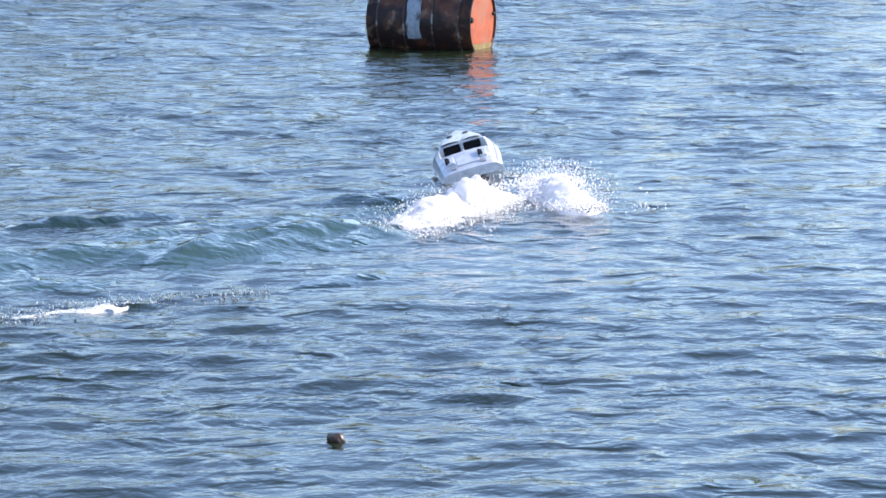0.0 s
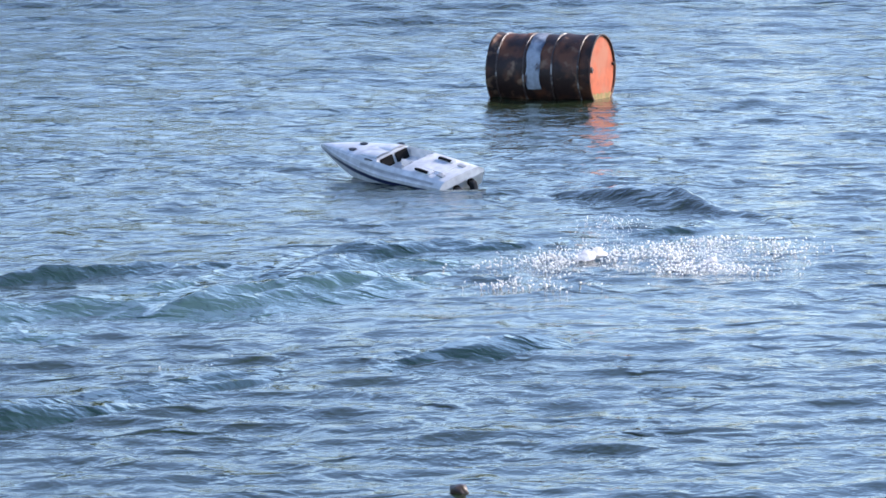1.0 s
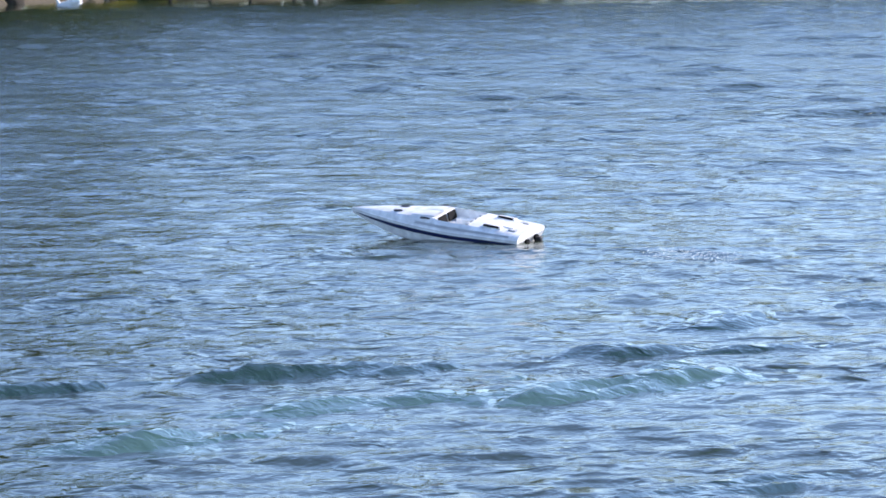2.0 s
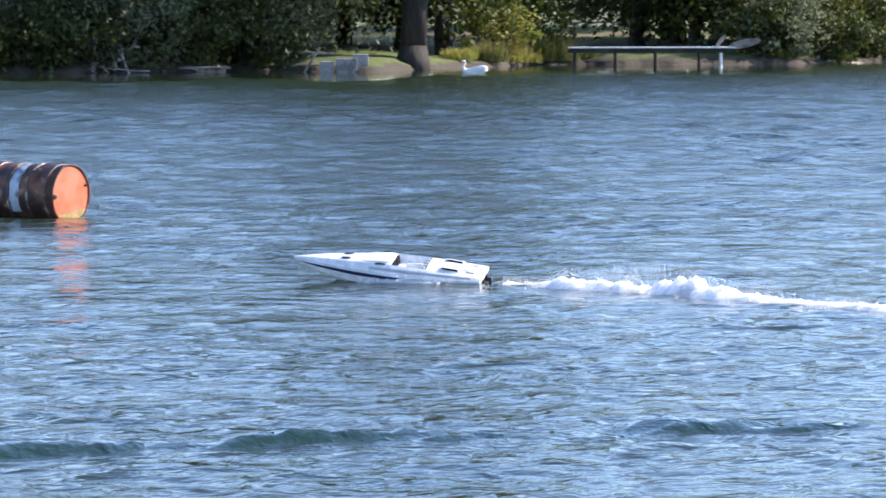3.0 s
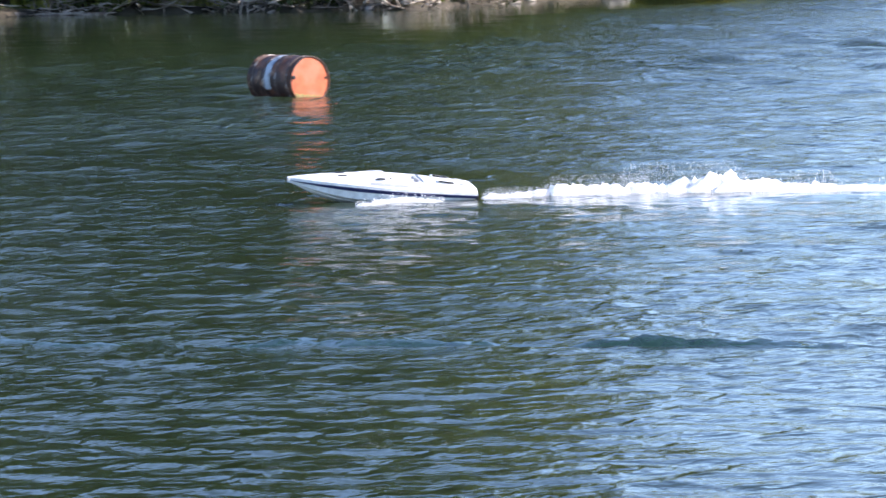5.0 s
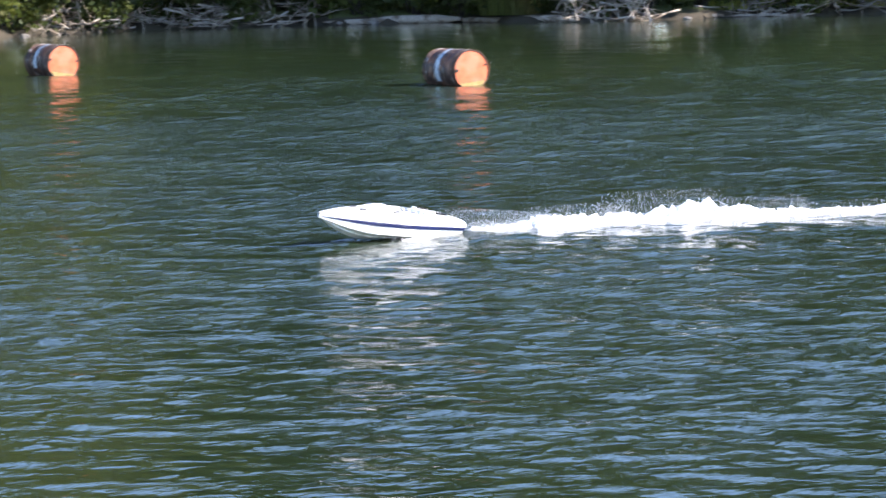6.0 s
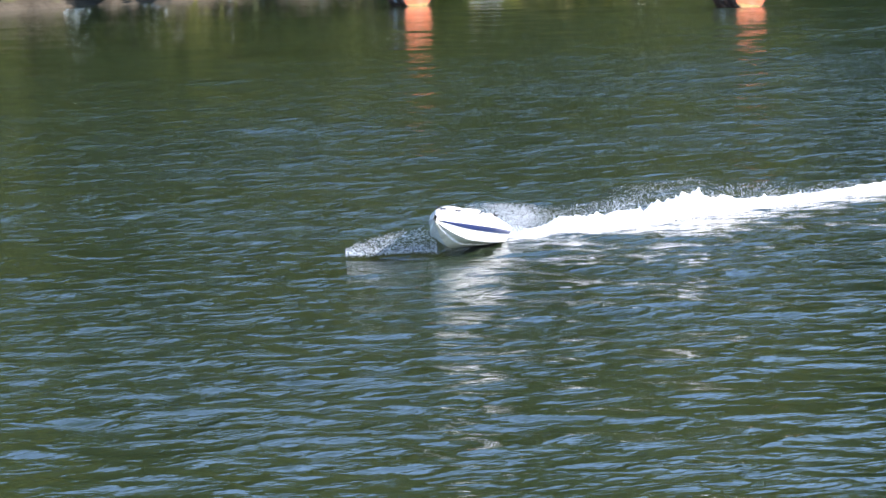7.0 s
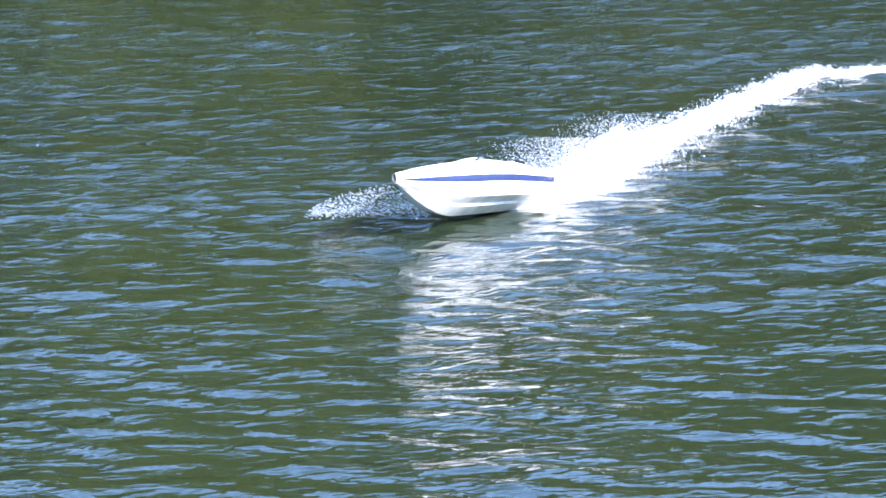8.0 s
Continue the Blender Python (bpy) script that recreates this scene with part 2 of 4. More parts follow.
def shore(az):
    """Distance from the camera's bank to the water's edge in a direction, degrees left of +y."""
    az = (np.asarray(az, float) + 180) % 360 - 180
    d = np.interp(az, SHORE_AZ, SHORE_D)
    wob = np.sin(az * 3.1) * 0.5 + np.sin(az * 7.7 + 1) * 0.3 + np.sin(az * 19.3) * 0.15
    return d + wob * np.clip(d / 60 - 0.3, 0, 1)


def bank_z(off):
    return np.interp(off, [-60, -12, -3, -0.6, 0, 0.35, 1.5, 6, 25, 60, 200, 900, 3500], [-3, -1.6, -0.6, -0.12, 0.0, 0.14, 0.3, 0.45, 0.8, 1.3, 3, 14, 60])


def on_bank(az, off):
    """A place on the bank, off metres behind the water's edge."""
    d = float(shore(az)) + off
    a = radians(az)
    return Vector((-math.sin(a) * d, math.cos(a) * d, float(bank_z(off))))


def build_ground():
    az = np.concatenate([np.arange(-180, 22, 2.0), np.arange(22, 84, 0.12), np.arange(84, 180.1, 2.0)])
    off = np.array([-60, -30, -12, -6, -3, -1.5, -0.8, -0.4, -0.2, 0, 0.15, 0.3, 0.5, 0.8, 1.2, 1.8, 2.6, 3.6, 5, 7, 10, 14, 20, 28, 40, 60, 90, 140, 220, 400, 900, 2000, 3500])
    A, O = np.meshgrid(az, off, indexing="ij")
    D = np.maximum(shore(A) + O, 0.02)
    D[:, 0] = 0.02
    O = D - shore(A)
    x, y = -np.sin(np.radians(A)) * D, np.cos(np.radians(A)) * D
    z = bank_z(O)
    bumps = np.sin(x * 1.9 + y * 0.7) * np.sin(y * 2.3 - x * 0.4) * 0.05 + np.sin(x * 0.31) * np.sin(y * 0.27) * 0.12
    z = z + bumps * np.clip(O / 2, 0, 1)
    me = raw_mesh("ground", np.stack([x, y, z], -1).reshape(-1, 3), grid_faces(len(az), len(off)), GROUND, True)
    tagged(new("ground", me), "grassy lake bank with sandy worn edge", "ground", kind="structure")


def waves(x, y, cell, gust, open_lake):
    """Wind chop: many small waves across the lake, each only where the sheet is fine enough for it."""
    rng = np.random.default_rng(5)
    z = np.zeros_like(x)
    for lam in np.geomspace(0.13, 2.2, 58):
        lam *= rng.uniform(0.95, 1.05)
        th = radians(128) + rng.normal(0, 0.5)
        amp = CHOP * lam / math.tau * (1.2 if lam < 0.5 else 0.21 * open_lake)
        ph = rng.uniform(0, math.tau)
        keep = np.clip((lam / cell - 2.6) / 2, 0, 1)
        arg = (x * math.cos(th) + y * math.sin(th)) * math.tau / lam + ph
        arg += 0.9 * np.sin((x * math.sin(th) - y * math.cos(th)) * math.tau / lam * 0.45 + ph * 3)
        z += amp * keep * (np.sin(arg) - 0.25 * np.cos(2 * arg))
    return z * gust


CHOP = 0.0175


def build_water():
    az = np.concatenate([np.arange(-180, 8, 3.0), np.arange(8, 86, 0.09), np.arange(87, 180.1, 3.0)])
    r = np.concatenate([[0.001, 1, 3, 6, 8], np.geomspace(10, 115, 840), [125, 140, 160, 190, 230]])
    A, D = np.meshgrid(az, r, indexing="ij")
    X, Y = -np.sin(np.radians(A)) * D, np.cos(np.radians(A)) * D
    cell = np.maximum(np.gradient(az)[:, None] * np.pi / 180 * D, np.gradient(r)[None, :])
    # a still strip lies under the bank, wider below the tall trees
    still = np.interp(A, [28, 46, 50, 58, 84], [11, 11, 9, 9, 10]) + 1.6 * np.sin(A * 2.3) + 0.8 * np.sin(A * 6.1 + 1)
    reach = np.interp(A, [30, 45, 50, 58, 84], [3, 4, 28, 46, 52])
    lee = np.clip((shore(A) - D - still) / reach, 0, 1)
    calm = np.interp(A, [45, 53], [0.08, 0.26])
    gust = (calm + (1 - calm) * lee * lee * (3 - 2 * lee)) * (1 + 0.22 * np.sin(X * 0.21 + 1.3 * np.sin(Y * 0.13)) * np.sin(Y * 0.17 + 0.8))
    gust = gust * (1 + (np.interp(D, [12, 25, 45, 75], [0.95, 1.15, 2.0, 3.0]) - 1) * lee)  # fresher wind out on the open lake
    # cat's paws: patches of fresher and slacker wind
    paw = np.sin(X * 0.42 + 1.3 * np.sin(Y * 0.50 + 0.5)) * np.sin(Y * 0.85 + 1.1 * np.sin(X * 0.33)) + 0.6 * np.sin(X * 0.95 - Y * 0.8 + 1.5 * np.sin(Y * 0.6 + 2.0)) * np.sin(Y * 1.7 + X * 0.3)
    gust = gust * (1 + 0.26 * np.clip(paw, -1.3, 1.3))
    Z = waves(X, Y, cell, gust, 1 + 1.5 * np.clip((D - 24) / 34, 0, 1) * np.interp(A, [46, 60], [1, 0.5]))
    me = raw_mesh("water", np.stack([X, Y, Z], -1).reshape(-1, 3), grid_faces(len(az), len(r)), WATER, True)
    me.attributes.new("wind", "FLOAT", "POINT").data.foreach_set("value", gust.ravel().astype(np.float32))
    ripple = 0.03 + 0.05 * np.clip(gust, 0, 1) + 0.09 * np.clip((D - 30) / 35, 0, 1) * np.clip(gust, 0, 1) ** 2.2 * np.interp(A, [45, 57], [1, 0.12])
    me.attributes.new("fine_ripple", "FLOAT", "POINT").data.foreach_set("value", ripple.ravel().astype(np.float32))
    tagged(new("water", me), "wind-rippled blue-green lake water", "water", kind="structure")


build_ground()
build_water()


# ---- floating drums ----
def build_drum(m):
    drum = thing("floating_drum", "rusty brown steel drum with orange end, afloat", "drum", m, "drums in a row")
    R, L = 0.286, 0.44
    bm = bmesh.new()
    prof = [(-L + 0.012, 0.02), (-L + 0.012, R - 0.012), (-L, R - 0.008), (-L, R + 0.006), (-L + 0.018, R + 0.006), (-L + 0.022, R - 0.002)]
    for c in (-0.155, 0.155):
        prof += [(c - 0.030, R), (c - 0.012, R + 0.010), (c + 0.012, R + 0.010), (c + 0.030, R)]
    prof += [(L - 0.022, R - 0.002), (L - 0.018, R + 0.006), (L, R + 0.006), (L, R - 0.006), (L - 0.014, R - 0.010)]
    lathe(bm, prof, 48)
    for v in bm.verts:
        a = math.atan2(v.co.z, v.co.y)
        d = 1 + 0.010 * math.sin(3 * a + v.co.x * 6) + 0.006 * math.sin(7 * a - v.co.x * 11)
        v.co.y *= d
        v.co.z *= d
    part("body", bm, DRUM, drum, smooth=True)
    bm = bmesh.new()
    lathe(bm, [(L - 0.016, R - 0.008), (L - 0.013, R - 0.05), (L - 0.010, R - 0.09), (L - 0.014, 0.10), (L - 0.012, 0.02), (L - 0.012, 0.001)], 40)
    part("end_cap", bm, DRUM_CAP, drum, "faded orange painted end", smooth=True)
    for c in (-0.352, -0.125, 0.115, 0.335):
        bm = bmesh.new()
        lathe(bm, [(c - 0.007, R - 0.004), (c - 0.004, R + 0.0105), (c + 0.004, R + 0.0105), (c + 0.007, R - 0.004)], 48)
        part("hoop", bm, DRUM_LINE, drum, "scuffed pale hoop", smooth=True)
    bm = bmesh.new()
    ang = np.linspace(radians(88), radians(208), 22)
    rows = [[bm.verts.new((x + 0.006 * math.sin(9 * a), (R + 0.0065) * math.cos(a) * 1.004, (R + 0.0065) * math.sin(a) * 1.004)) for a in ang] for x in (-0.098, -0.03, 0.018)]
    for r0, r1 in zip(rows, rows[1:]):
        for k in range(21):
            bm.faces.new((r0[k], r0[k + 1], r1[k + 1], r1[k]))
    part("painted_patch", bm, PATCH, drum, "faded white paint patch", smooth=True)
    for y, z, r in ((-0.245, 0.02, 0.024), (0.235, 0.05, 0.014)):
        bm = bmesh.new()
        lathe(bm, [(L - 0.012, r), (L + 0.004, r), (L + 0.008, r * 0.7), (L + 0.008, r * 0.2)], 14, pose(0, y, z), True)
        part("bung", bm, BUNG, drum, "black bung")
    bm = bmesh.new()
    zs = (-0.235, -0.205, -0.172)
    rows = []
    for z in zs:
        w = math.sqrt((R - 0.012) ** 2 - z * z)
        rows.append([bm.verts.new((L - 0.006, -w + 2 * w * k / 16, z + (0.008 * math.sin(k * 1.9) if z == zs[2] else 0))) for k in range(17)])
    for r0, r1 in zip(rows, rows[1:]):
        for k in range(16):
            bm.faces.new((r0[k], r0[k + 1], r1[k + 1], r1[k]))
    part("waterline_band", bm, SLIME, drum, "stained waterline band")
    return drum


DRUMS = [(-12.31, 31.19, 0, 0), (-26.68, 31.65, 1.0, 8), (-40.41, 31.44, -1, -6), (-52.08, 30.98, 1, 5), (-63.73, 30.14, 1, -9), (-74.10, 28.25, 0, 3)]
first_drum = build_drum(pose(-12.3, 31.2, 0.218))
for x, y, turn, spin in DRUMS[1:]:
    copy_thing(first_drum, pose(x, y, 0.218, spin, 0.6, turn))


# ---- model speedboat ----
LEN = 1.45
EDGE = 0.024  # upright gunwale between the stripe and the deck
WELL = (0.290, 0.462)  # open cockpit, from and to


def hull_line(u):
    """Half beam, keel height, chine height and sheer height along the boat, u from stern 0 to bow 1."""
    half = 0.165 + 0.020 * min(u / 0.4, 1)
    if u > 0.32:
        half *= max(1 - ((u - 0.32) / 0.68) ** 1.75, 0.0)
    keel = -0.02 + (0.17 * ((u - 0.62) / 0.38) ** 1.8 if u > 0.62 else 0)
    sheer = 0.090 + 0.066 * u
    keel = min(keel, sheer - 0.012)
    chine = keel + (sheer - keel) * (0.38 + 0.2 * max(u - 0.4, 0))
    return max(half, 0.006), keel, chine, sheer


def crown_at(u):
    """Height of the deck's camber over the gunwale: a low cabin amidships, falling away to bow and stern."""
    return float(np.interp(u, [0, 0.08, 0.24, 0.275, 0.46, 0.475, 0.54, 0.66, 0.82, 0.95, 1.0], [0.026, 0.036, 0.050, 0.054, 0.061, 0.064, 0.061, 0.050, 0.034, 0.012, 0.002]))


def deck_z(u, f):
    """Deck height at the fraction f of the half beam."""
    return hull_line(u)[3] + EDGE + crown_at(u) * float(np.interp(f, [0, 0.4, 0.72, 0.86, 1], [1, 0.96, 0.84, 0.55, 0]))


def build_boat():
    boat = thing("model_speedboat", "white model speedboat with navy stripe, racing over the lake", "boat", pose(0, 0, 0))
    us = [0, 0.05, 0.12, 0.2, 0.25, WELL[0] - 0.006, WELL[0], 0.32, 0.38, 0.43, WELL[1], WELL[1] + 0.008, 0.52, 0.58, 0.64, 0.70, 0.75, 0.81, 0.86, 0.9, 0.935, 0.965, 0.985, 1.0]

    def rake(u, z):
        """The transom slopes in under the stern."""
        return 0.55 * max(hull_line(0)[3] - z, 0) if u == 0 else 0.0

    def band(name, points, mat, label="", close_stern=False, span=(0, 1)):
        """Loft between stations: points(u) gives (y, z) from port to starboard."""
        bm = bmesh.new()
        rows = [[bm.verts.new((u * LEN + rake(u, z), y, z)) for y, z in points(u)] for u in us if span[0] <= u <= span[1]]
        for a, b in zip(rows, rows[1:]):
            for k in range(len(a) - 1):
                bm.faces.new((a[k], a[k + 1], b[k + 1], b[k]))
        if close_stern:
            bm.faces.new(rows[0])
        bmesh.ops.recalc_face_normals(bm, faces=bm.faces)
        return part(name, bm, mat, boat, label)

    def bottom(u):
        h, k, c, s = hull_line(u)
        rib = k + (c - k) * 0.52
        side = [(h * 0.93, c), (h * 0.90, c - 0.006), (h * 0.52, rib + 0.004), (h * 0.48, rib - 0.006)]
        return [(h, s)] + [(h * 0.965, (c + s) / 2)] + side + [(0, k)] + [(-y, z) for y, z in side[::-1]] + [(-h * 0.965, (c + s) / 2), (-h, s)]

    def top(u):
        h, k, c, s = hull_line(u)
        q = [(h + 0.004, s - 0.004), (h + 0.003, s + EDGE - 0.004), (h * 0.985, s + EDGE), (h * 0.86, deck_z(u, 0.86)), (h * 0.73, deck_z(u, 0.73))]
        sunk = WELL[0] <= u <= WELL[1]
        q += [(h * f, s + 0.016 if sunk else deck_z(u, f)) for f in (0.66, 0.38)]
        return q + [(0, s + 0.014 if sunk else deck_z(u, 0))] + [(-y, z) for y, z in q[::-1]]

    band("hull", bottom, GEL, close_stern=True)
    band("deck", top, GEL, close_stern=True)
    for side in (1, -1):
        def stripe(u):
            h, k, c, s = hull_line(u)
            lo, hi = s - (s - c) * 0.34, s - 0.001
            f = lambda z: h * (0.93 + 0.07 * (z - c) / (s - c)) + 0.005
            return [(side * f(hi), hi), (side * (f((hi + lo) / 2) + 0.001), (hi + lo) / 2), (side * f(lo), lo)]
        band("side_stripe", stripe, NAVY, "navy blue side stripe")

        def panel(u):
            h = hull_line(u)[0]
            return [(side * h * f, deck_z(u, f) + 0.003) for f in (0.965, 0.90)]
        band("deck_stripe", panel, GREY, "grey deck stripe", span=(0.05, 0.6))
    # aft-facing cabin openings with a raised white coaming
    floor = hull_line(0.46)[3]
    for y in (0.056, -0.056):
        bm = bmesh.new()
        box(bm, (0.010, 0.094, 0.062), pose(WELL[1] * LEN - 0.004, y, floor + 0.048, 0, 8), 0.005)
        part("cabin_opening", bm, HOLE, boat, "dark opening in the cabin's back")
        bm = bmesh.new()
        rows = []
        for u, hh, w in ((0.62, 0.000, 0.030), (0.575, 0.004, 0.044), (0.52, 0.008, 0.052), (0.480, 0.009, 0.054)):
            z0 = deck_z(u, 0.35) - 0.004
            rows.append([bm.verts.new((u * LEN, y + w * math.cos(a), z0 + (hh + 0.004) * math.sin(a) ** 0.7)) for a in np.linspace(0, math.pi, 11)])
        for a, b in zip(rows, rows[1:]):
            for k in range(10):
                bm.faces.new((a[k], a[k + 1], b[k + 1], b[k]))
        part("cowl", bm, GEL, boat, smooth=True)
        bm = bmesh.new()
        s = 1 if y > 0 else -1
        lathe(bm, [(-0.003, 0.003), (-0.003, 0.021), (0.003, 0.019), (0.003, 0.002)], 16, pose(0.525 * LEN, s * 0.775 * hull_line(0.525)[0], deck_z(0.525, 0.775) + 0.002, 0, 0, 90) @ pose(0, 0, 0, 0, s * 42) @ Matrix.Diagonal((1, 2.0, 0.9, 1)))
        part("side_window", bm, TINT, boat, "dark tinted side window")
    # padded seat backs at the rear of the well
    for y in (0.085, 0.03, -0.03, -0.085):
        bm = bmesh.new()
        box(bm, (0.030, 0.038, 0.036), pose(0.303 * LEN, y, hull_line(0.3)[3] + 0.052), 0.010)
        part("headrest", bm, GREY, boat, "grey padded headrest")
    # low clear-white fairing standing in the well
    bm = bmesh.new()
    box(bm, (0.13, 0.016, 0.046), pose(0.365 * LEN, 0, floor + 0.030), 0.007)
    part("centre_rib", bm, GEL, boat)
    # stern deck: hatch and two raised vents with dark slots
    bm = bmesh.new()
    box(bm, (0.20, 0.12, 0.008), pose(0.135 * LEN, 0, deck_z(0.135, 0.2) + 0.001, 0, -5.5), 0.003)
    part("engine_hatch", bm, GEL, boat)
    for y in (0.088, -0.088):
        z = deck_z(0.165, 0.5)
        bm = bmesh.new()
        box(bm, (0.145, 0.046, 0.020), pose(0.165 * LEN, y, z + 0.004, 0, -6.5), 0.009)
        part("vent_cowl", bm, GEL, boat)
        bm = bmesh.new()
        box(bm, (0.120, 0.026, 0.014), pose(0.165 * LEN, y + (0.014 if y > 0 else 0.010), z + 0.010, 18, -6.5), 0.004)
        part("vent", bm, HOLE, boat, "dark air vent slot")
        bm = bmesh.new()
        box(bm, (0.060, 0.030, 0.010), pose(0.06 * LEN, y * 0.9, deck_z(0.06, 0.5) + 0.002, 0, -9), 0.004)
        part("cleat_pad", bm, GREY, boat, "small grey stern pad")
    for y in (0.045, -0.045):
        bm = bmesh.new()
        lathe(bm, [(-0.004, 0.002), (-0.004, 0.022), (0.004, 0.020), (0.004, 0.002)], 16, pose(0.715 * LEN, y, deck_z(0.715, 0.4) + 0.001, 0, 90) @ Matrix.Diagonal((1, 0.75, 1.7, 1)))
        part("fore_hatch", bm, STEEL, boat, "small oval deck hatch")
    # twin stern drives
    for y in (0.055, -0.055):
        bm = bmesh.new()
        box(bm, (0.05, 0.034, 0.080), pose(-0.02, y, 0.036), 0.008)
        limb(bm, (-0.03, y, 0.02), (-0.085, y, -0.015), 0.016, 0.010, 10)
        part("stern_drive", bm, STEEL, boat, "dark stern drive")
        bm = bmesh.new()
        for k in range(3):
            box(bm, (0.006, 0.016, 0.045), pose(-0.09, y, -0.016) @ pose(0, 0, 0, k * 120) @ pose(0, 0, 0.024, 0, 0, 30))
        part("propeller", bm, STEEL, boat, "three-bladed propeller")
        bm = bmesh.new()
        lathe(bm, [(0.004, 0.024), (-0.010, 0.024), (-0.010, 0.018), (0.0, 0.017), (0.0, 0.002)], 18, pose(0, y, 0.066))
        part("exhaust", bm, HOLE, boat, "dark round exhaust outlet")
    bm = bmesh.new()
    box(bm, (0.05, 0.20, 0.006), pose(-0.012, 0, 0.006), 0.002)
    part("trim_plate", bm, STEEL, boat, "dark trim plate")
    return boat


boat = build_boat()


# ---- foam, spray and wake waves ----
def fbm(x, y, seed, octaves=5):
    """Cheap smooth noise in 0..1 from rotated sines."""
    rng = np.random.default_rng(seed)
    z, a, tot = np.zeros_like(x), 1.0, 0.0
    f = 1.0
    for _ in range(octaves):
        for _ in range(3):
            th, ph = rng.uniform(0, math.tau), rng.uniform(0, math.tau)
            z += a * np.sin((x * math.cos(th) + y * math.sin(th)) * f + ph + 1.5 * np.sin(y * f * 0.7 + ph))
        tot += a * 3
        a *= 0.62
        f *= 1.9
    return 0.5 + 0.5 * z / tot * 1.6


def drops(rng, count, place, size):
    """Octahedral water drops: place(rng, count) gives centres."""
    c = place(rng, count)
    r = rng.uniform(*size, count)[:, None, None] * rng.uniform(0.6, 1.5, (count, 1, 3))
    base = np.array([(1, 0, 0), (-1, 0, 0), (0, 1, 0), (0, -1, 0), (0, 0, 1), (0, 0, -1)], float)
    tri = np.array([(0, 2, 4), (2, 1, 4), (1, 3, 4), (3, 0, 4), (2, 0, 5), (1, 2, 5), (3, 1, 5), (0, 3, 5)])
    v = (c[:, None, :] + base[None] * r).reshape(-1, 3)
    return v, (tri[None] + np.arange(count)[:, None, None] * 6).reshape(-1, 3)


def foam_mesh(name, length, width, height, seed, lumps=9.0, mat=None, spray=250, lift=1.3, sink=0.35, taper=(0.2, 0.2), drop=(0.0014, 0.0045), flakes=0, heap=True):
    """A rough heap of foam along x, with drops thrown over it."""
    rng = np.random.default_rng(seed)
    nu, nv = max(int(length / 0.022), 12), max(int(width / 0.022), 10)
    U, V = np.meshgrid(np.linspace(0, 1, nu), np.linspace(-1, 1, nv), indexing="ij")
    x, y = (U - 0.5) * length, V * width / 2
    env = np.clip(U / taper[0], 0, 1) ** 0.6 * np.clip((1 - U) / taper[1], 0, 1) ** 0.6 * (1 - np.abs(V) ** 1.6)
    n = fbm(x * lumps, y * lumps * 1.3, seed)
    fine = rng.uniform(-1, 1, x.shape) * 0.20
    z = height * (env * (0.25 + 1.1 * n) + fine * env - sink * (1 - env) - sink * 0.35)
    x = x + rng.normal(0, 0.006, x.shape)
    y = y + rng.normal(0, 0.006, x.shape)
    v = np.stack([x, y, z], -1).reshape(-1, 3)
    q = grid_faces(nu, nv)
    t = np.concatenate([q[:, :3], q[:, [0, 2, 3]]])
    if not heap:  # drops and flecks alone
        v, t = v[:0], t[:0]

    def place(rng, count):
        u = rng.uniform(0.02, 0.98, count)
        w = rng.normal(0, 0.33, count)
        e = np.clip(np.minimum(u / taper[0], (1 - u) / taper[1]), 0, 1) ** 0.5
        return np.stack([(u - 0.5) * length, w * width / 2 * 1.3, height * e * (0.1 + (lift - 0.1) * rng.random(count) ** 1.6)], -1)
    if spray:
        dv, dt = drops(rng, spray, place, drop)
        t = np.concatenate([t, dt + len(v)])
        v = np.concatenate([v, dv])
    if flakes:
        def scatter(rng, count):
            u, w = rng.uniform(-0.15, 1.15, count * 3), rng.normal(0, 0.5, count * 3)
            px, py = (u - 0.5) * length, w * width * 0.75
            keep = np.argsort(-fbm(px * 4.0, py * 9.0, seed + 3) - rng.uniform(0, 0.25, count * 3))[:count]
            return np.stack([px[keep], py[keep], rng.uniform(-0.012, 0.026, count)], -1)
        dv, dt = drops(rng, flakes * 2, scatter, (0.002, 0.007))
        mid = dv.reshape(-1, 6, 3)
        mid[:, 4, 2] = mid[:, 0, 2] + 0.004
        mid[:, 5, 2] = mid[:, 0, 2] - 0.008
        t = np.concatenate([t, dt + len(v)])
        v = np.concatenate([v, mid.reshape(-1, 3)])
    return raw_mesh(name, v, t, mat or FOAM)


def foam_thing(name, me, label):
    return tagged(new(name, me), label, "foam", kind="stuff")


TRAIL = []
for lag, length, width, height, spray in ((0.45, 0.6, 0.24, 0.040, 250), (1.05, 0.9, 0.32, 0.085, 500), (1.7, 1.05, 0.38, 0.13, 700), (2.4, 1.05, 0.36, 0.085, 400),
                                          *[(3.15 + 0.85 * k, 1.15, 0.28 - 0.008 * k, 0.048 - 0.0025 * k, 160 - 10 * k) for k in range(11)]):
    ob = foam_thing("wake_foam", foam_mesh("wake_foam", length, width, height, int(lag * 100), spray=spray * 5, lift=1.7, taper=(0.12, 0.12), drop=(0.0008, 0.0024), flakes=200), "white churned foam trailing on the wake")
    TRAIL.append((ob, lag))
plume = foam_thing("stern_spray", foam_mesh("stern_spray", 2.0, 0.46, 0.060, 71, spray=14000, lift=4.2, sink=0.9, lumps=18, taper=(0.15, 0.8), drop=(0.0008, 0.0024)), "white spray thrown up behind the stern")
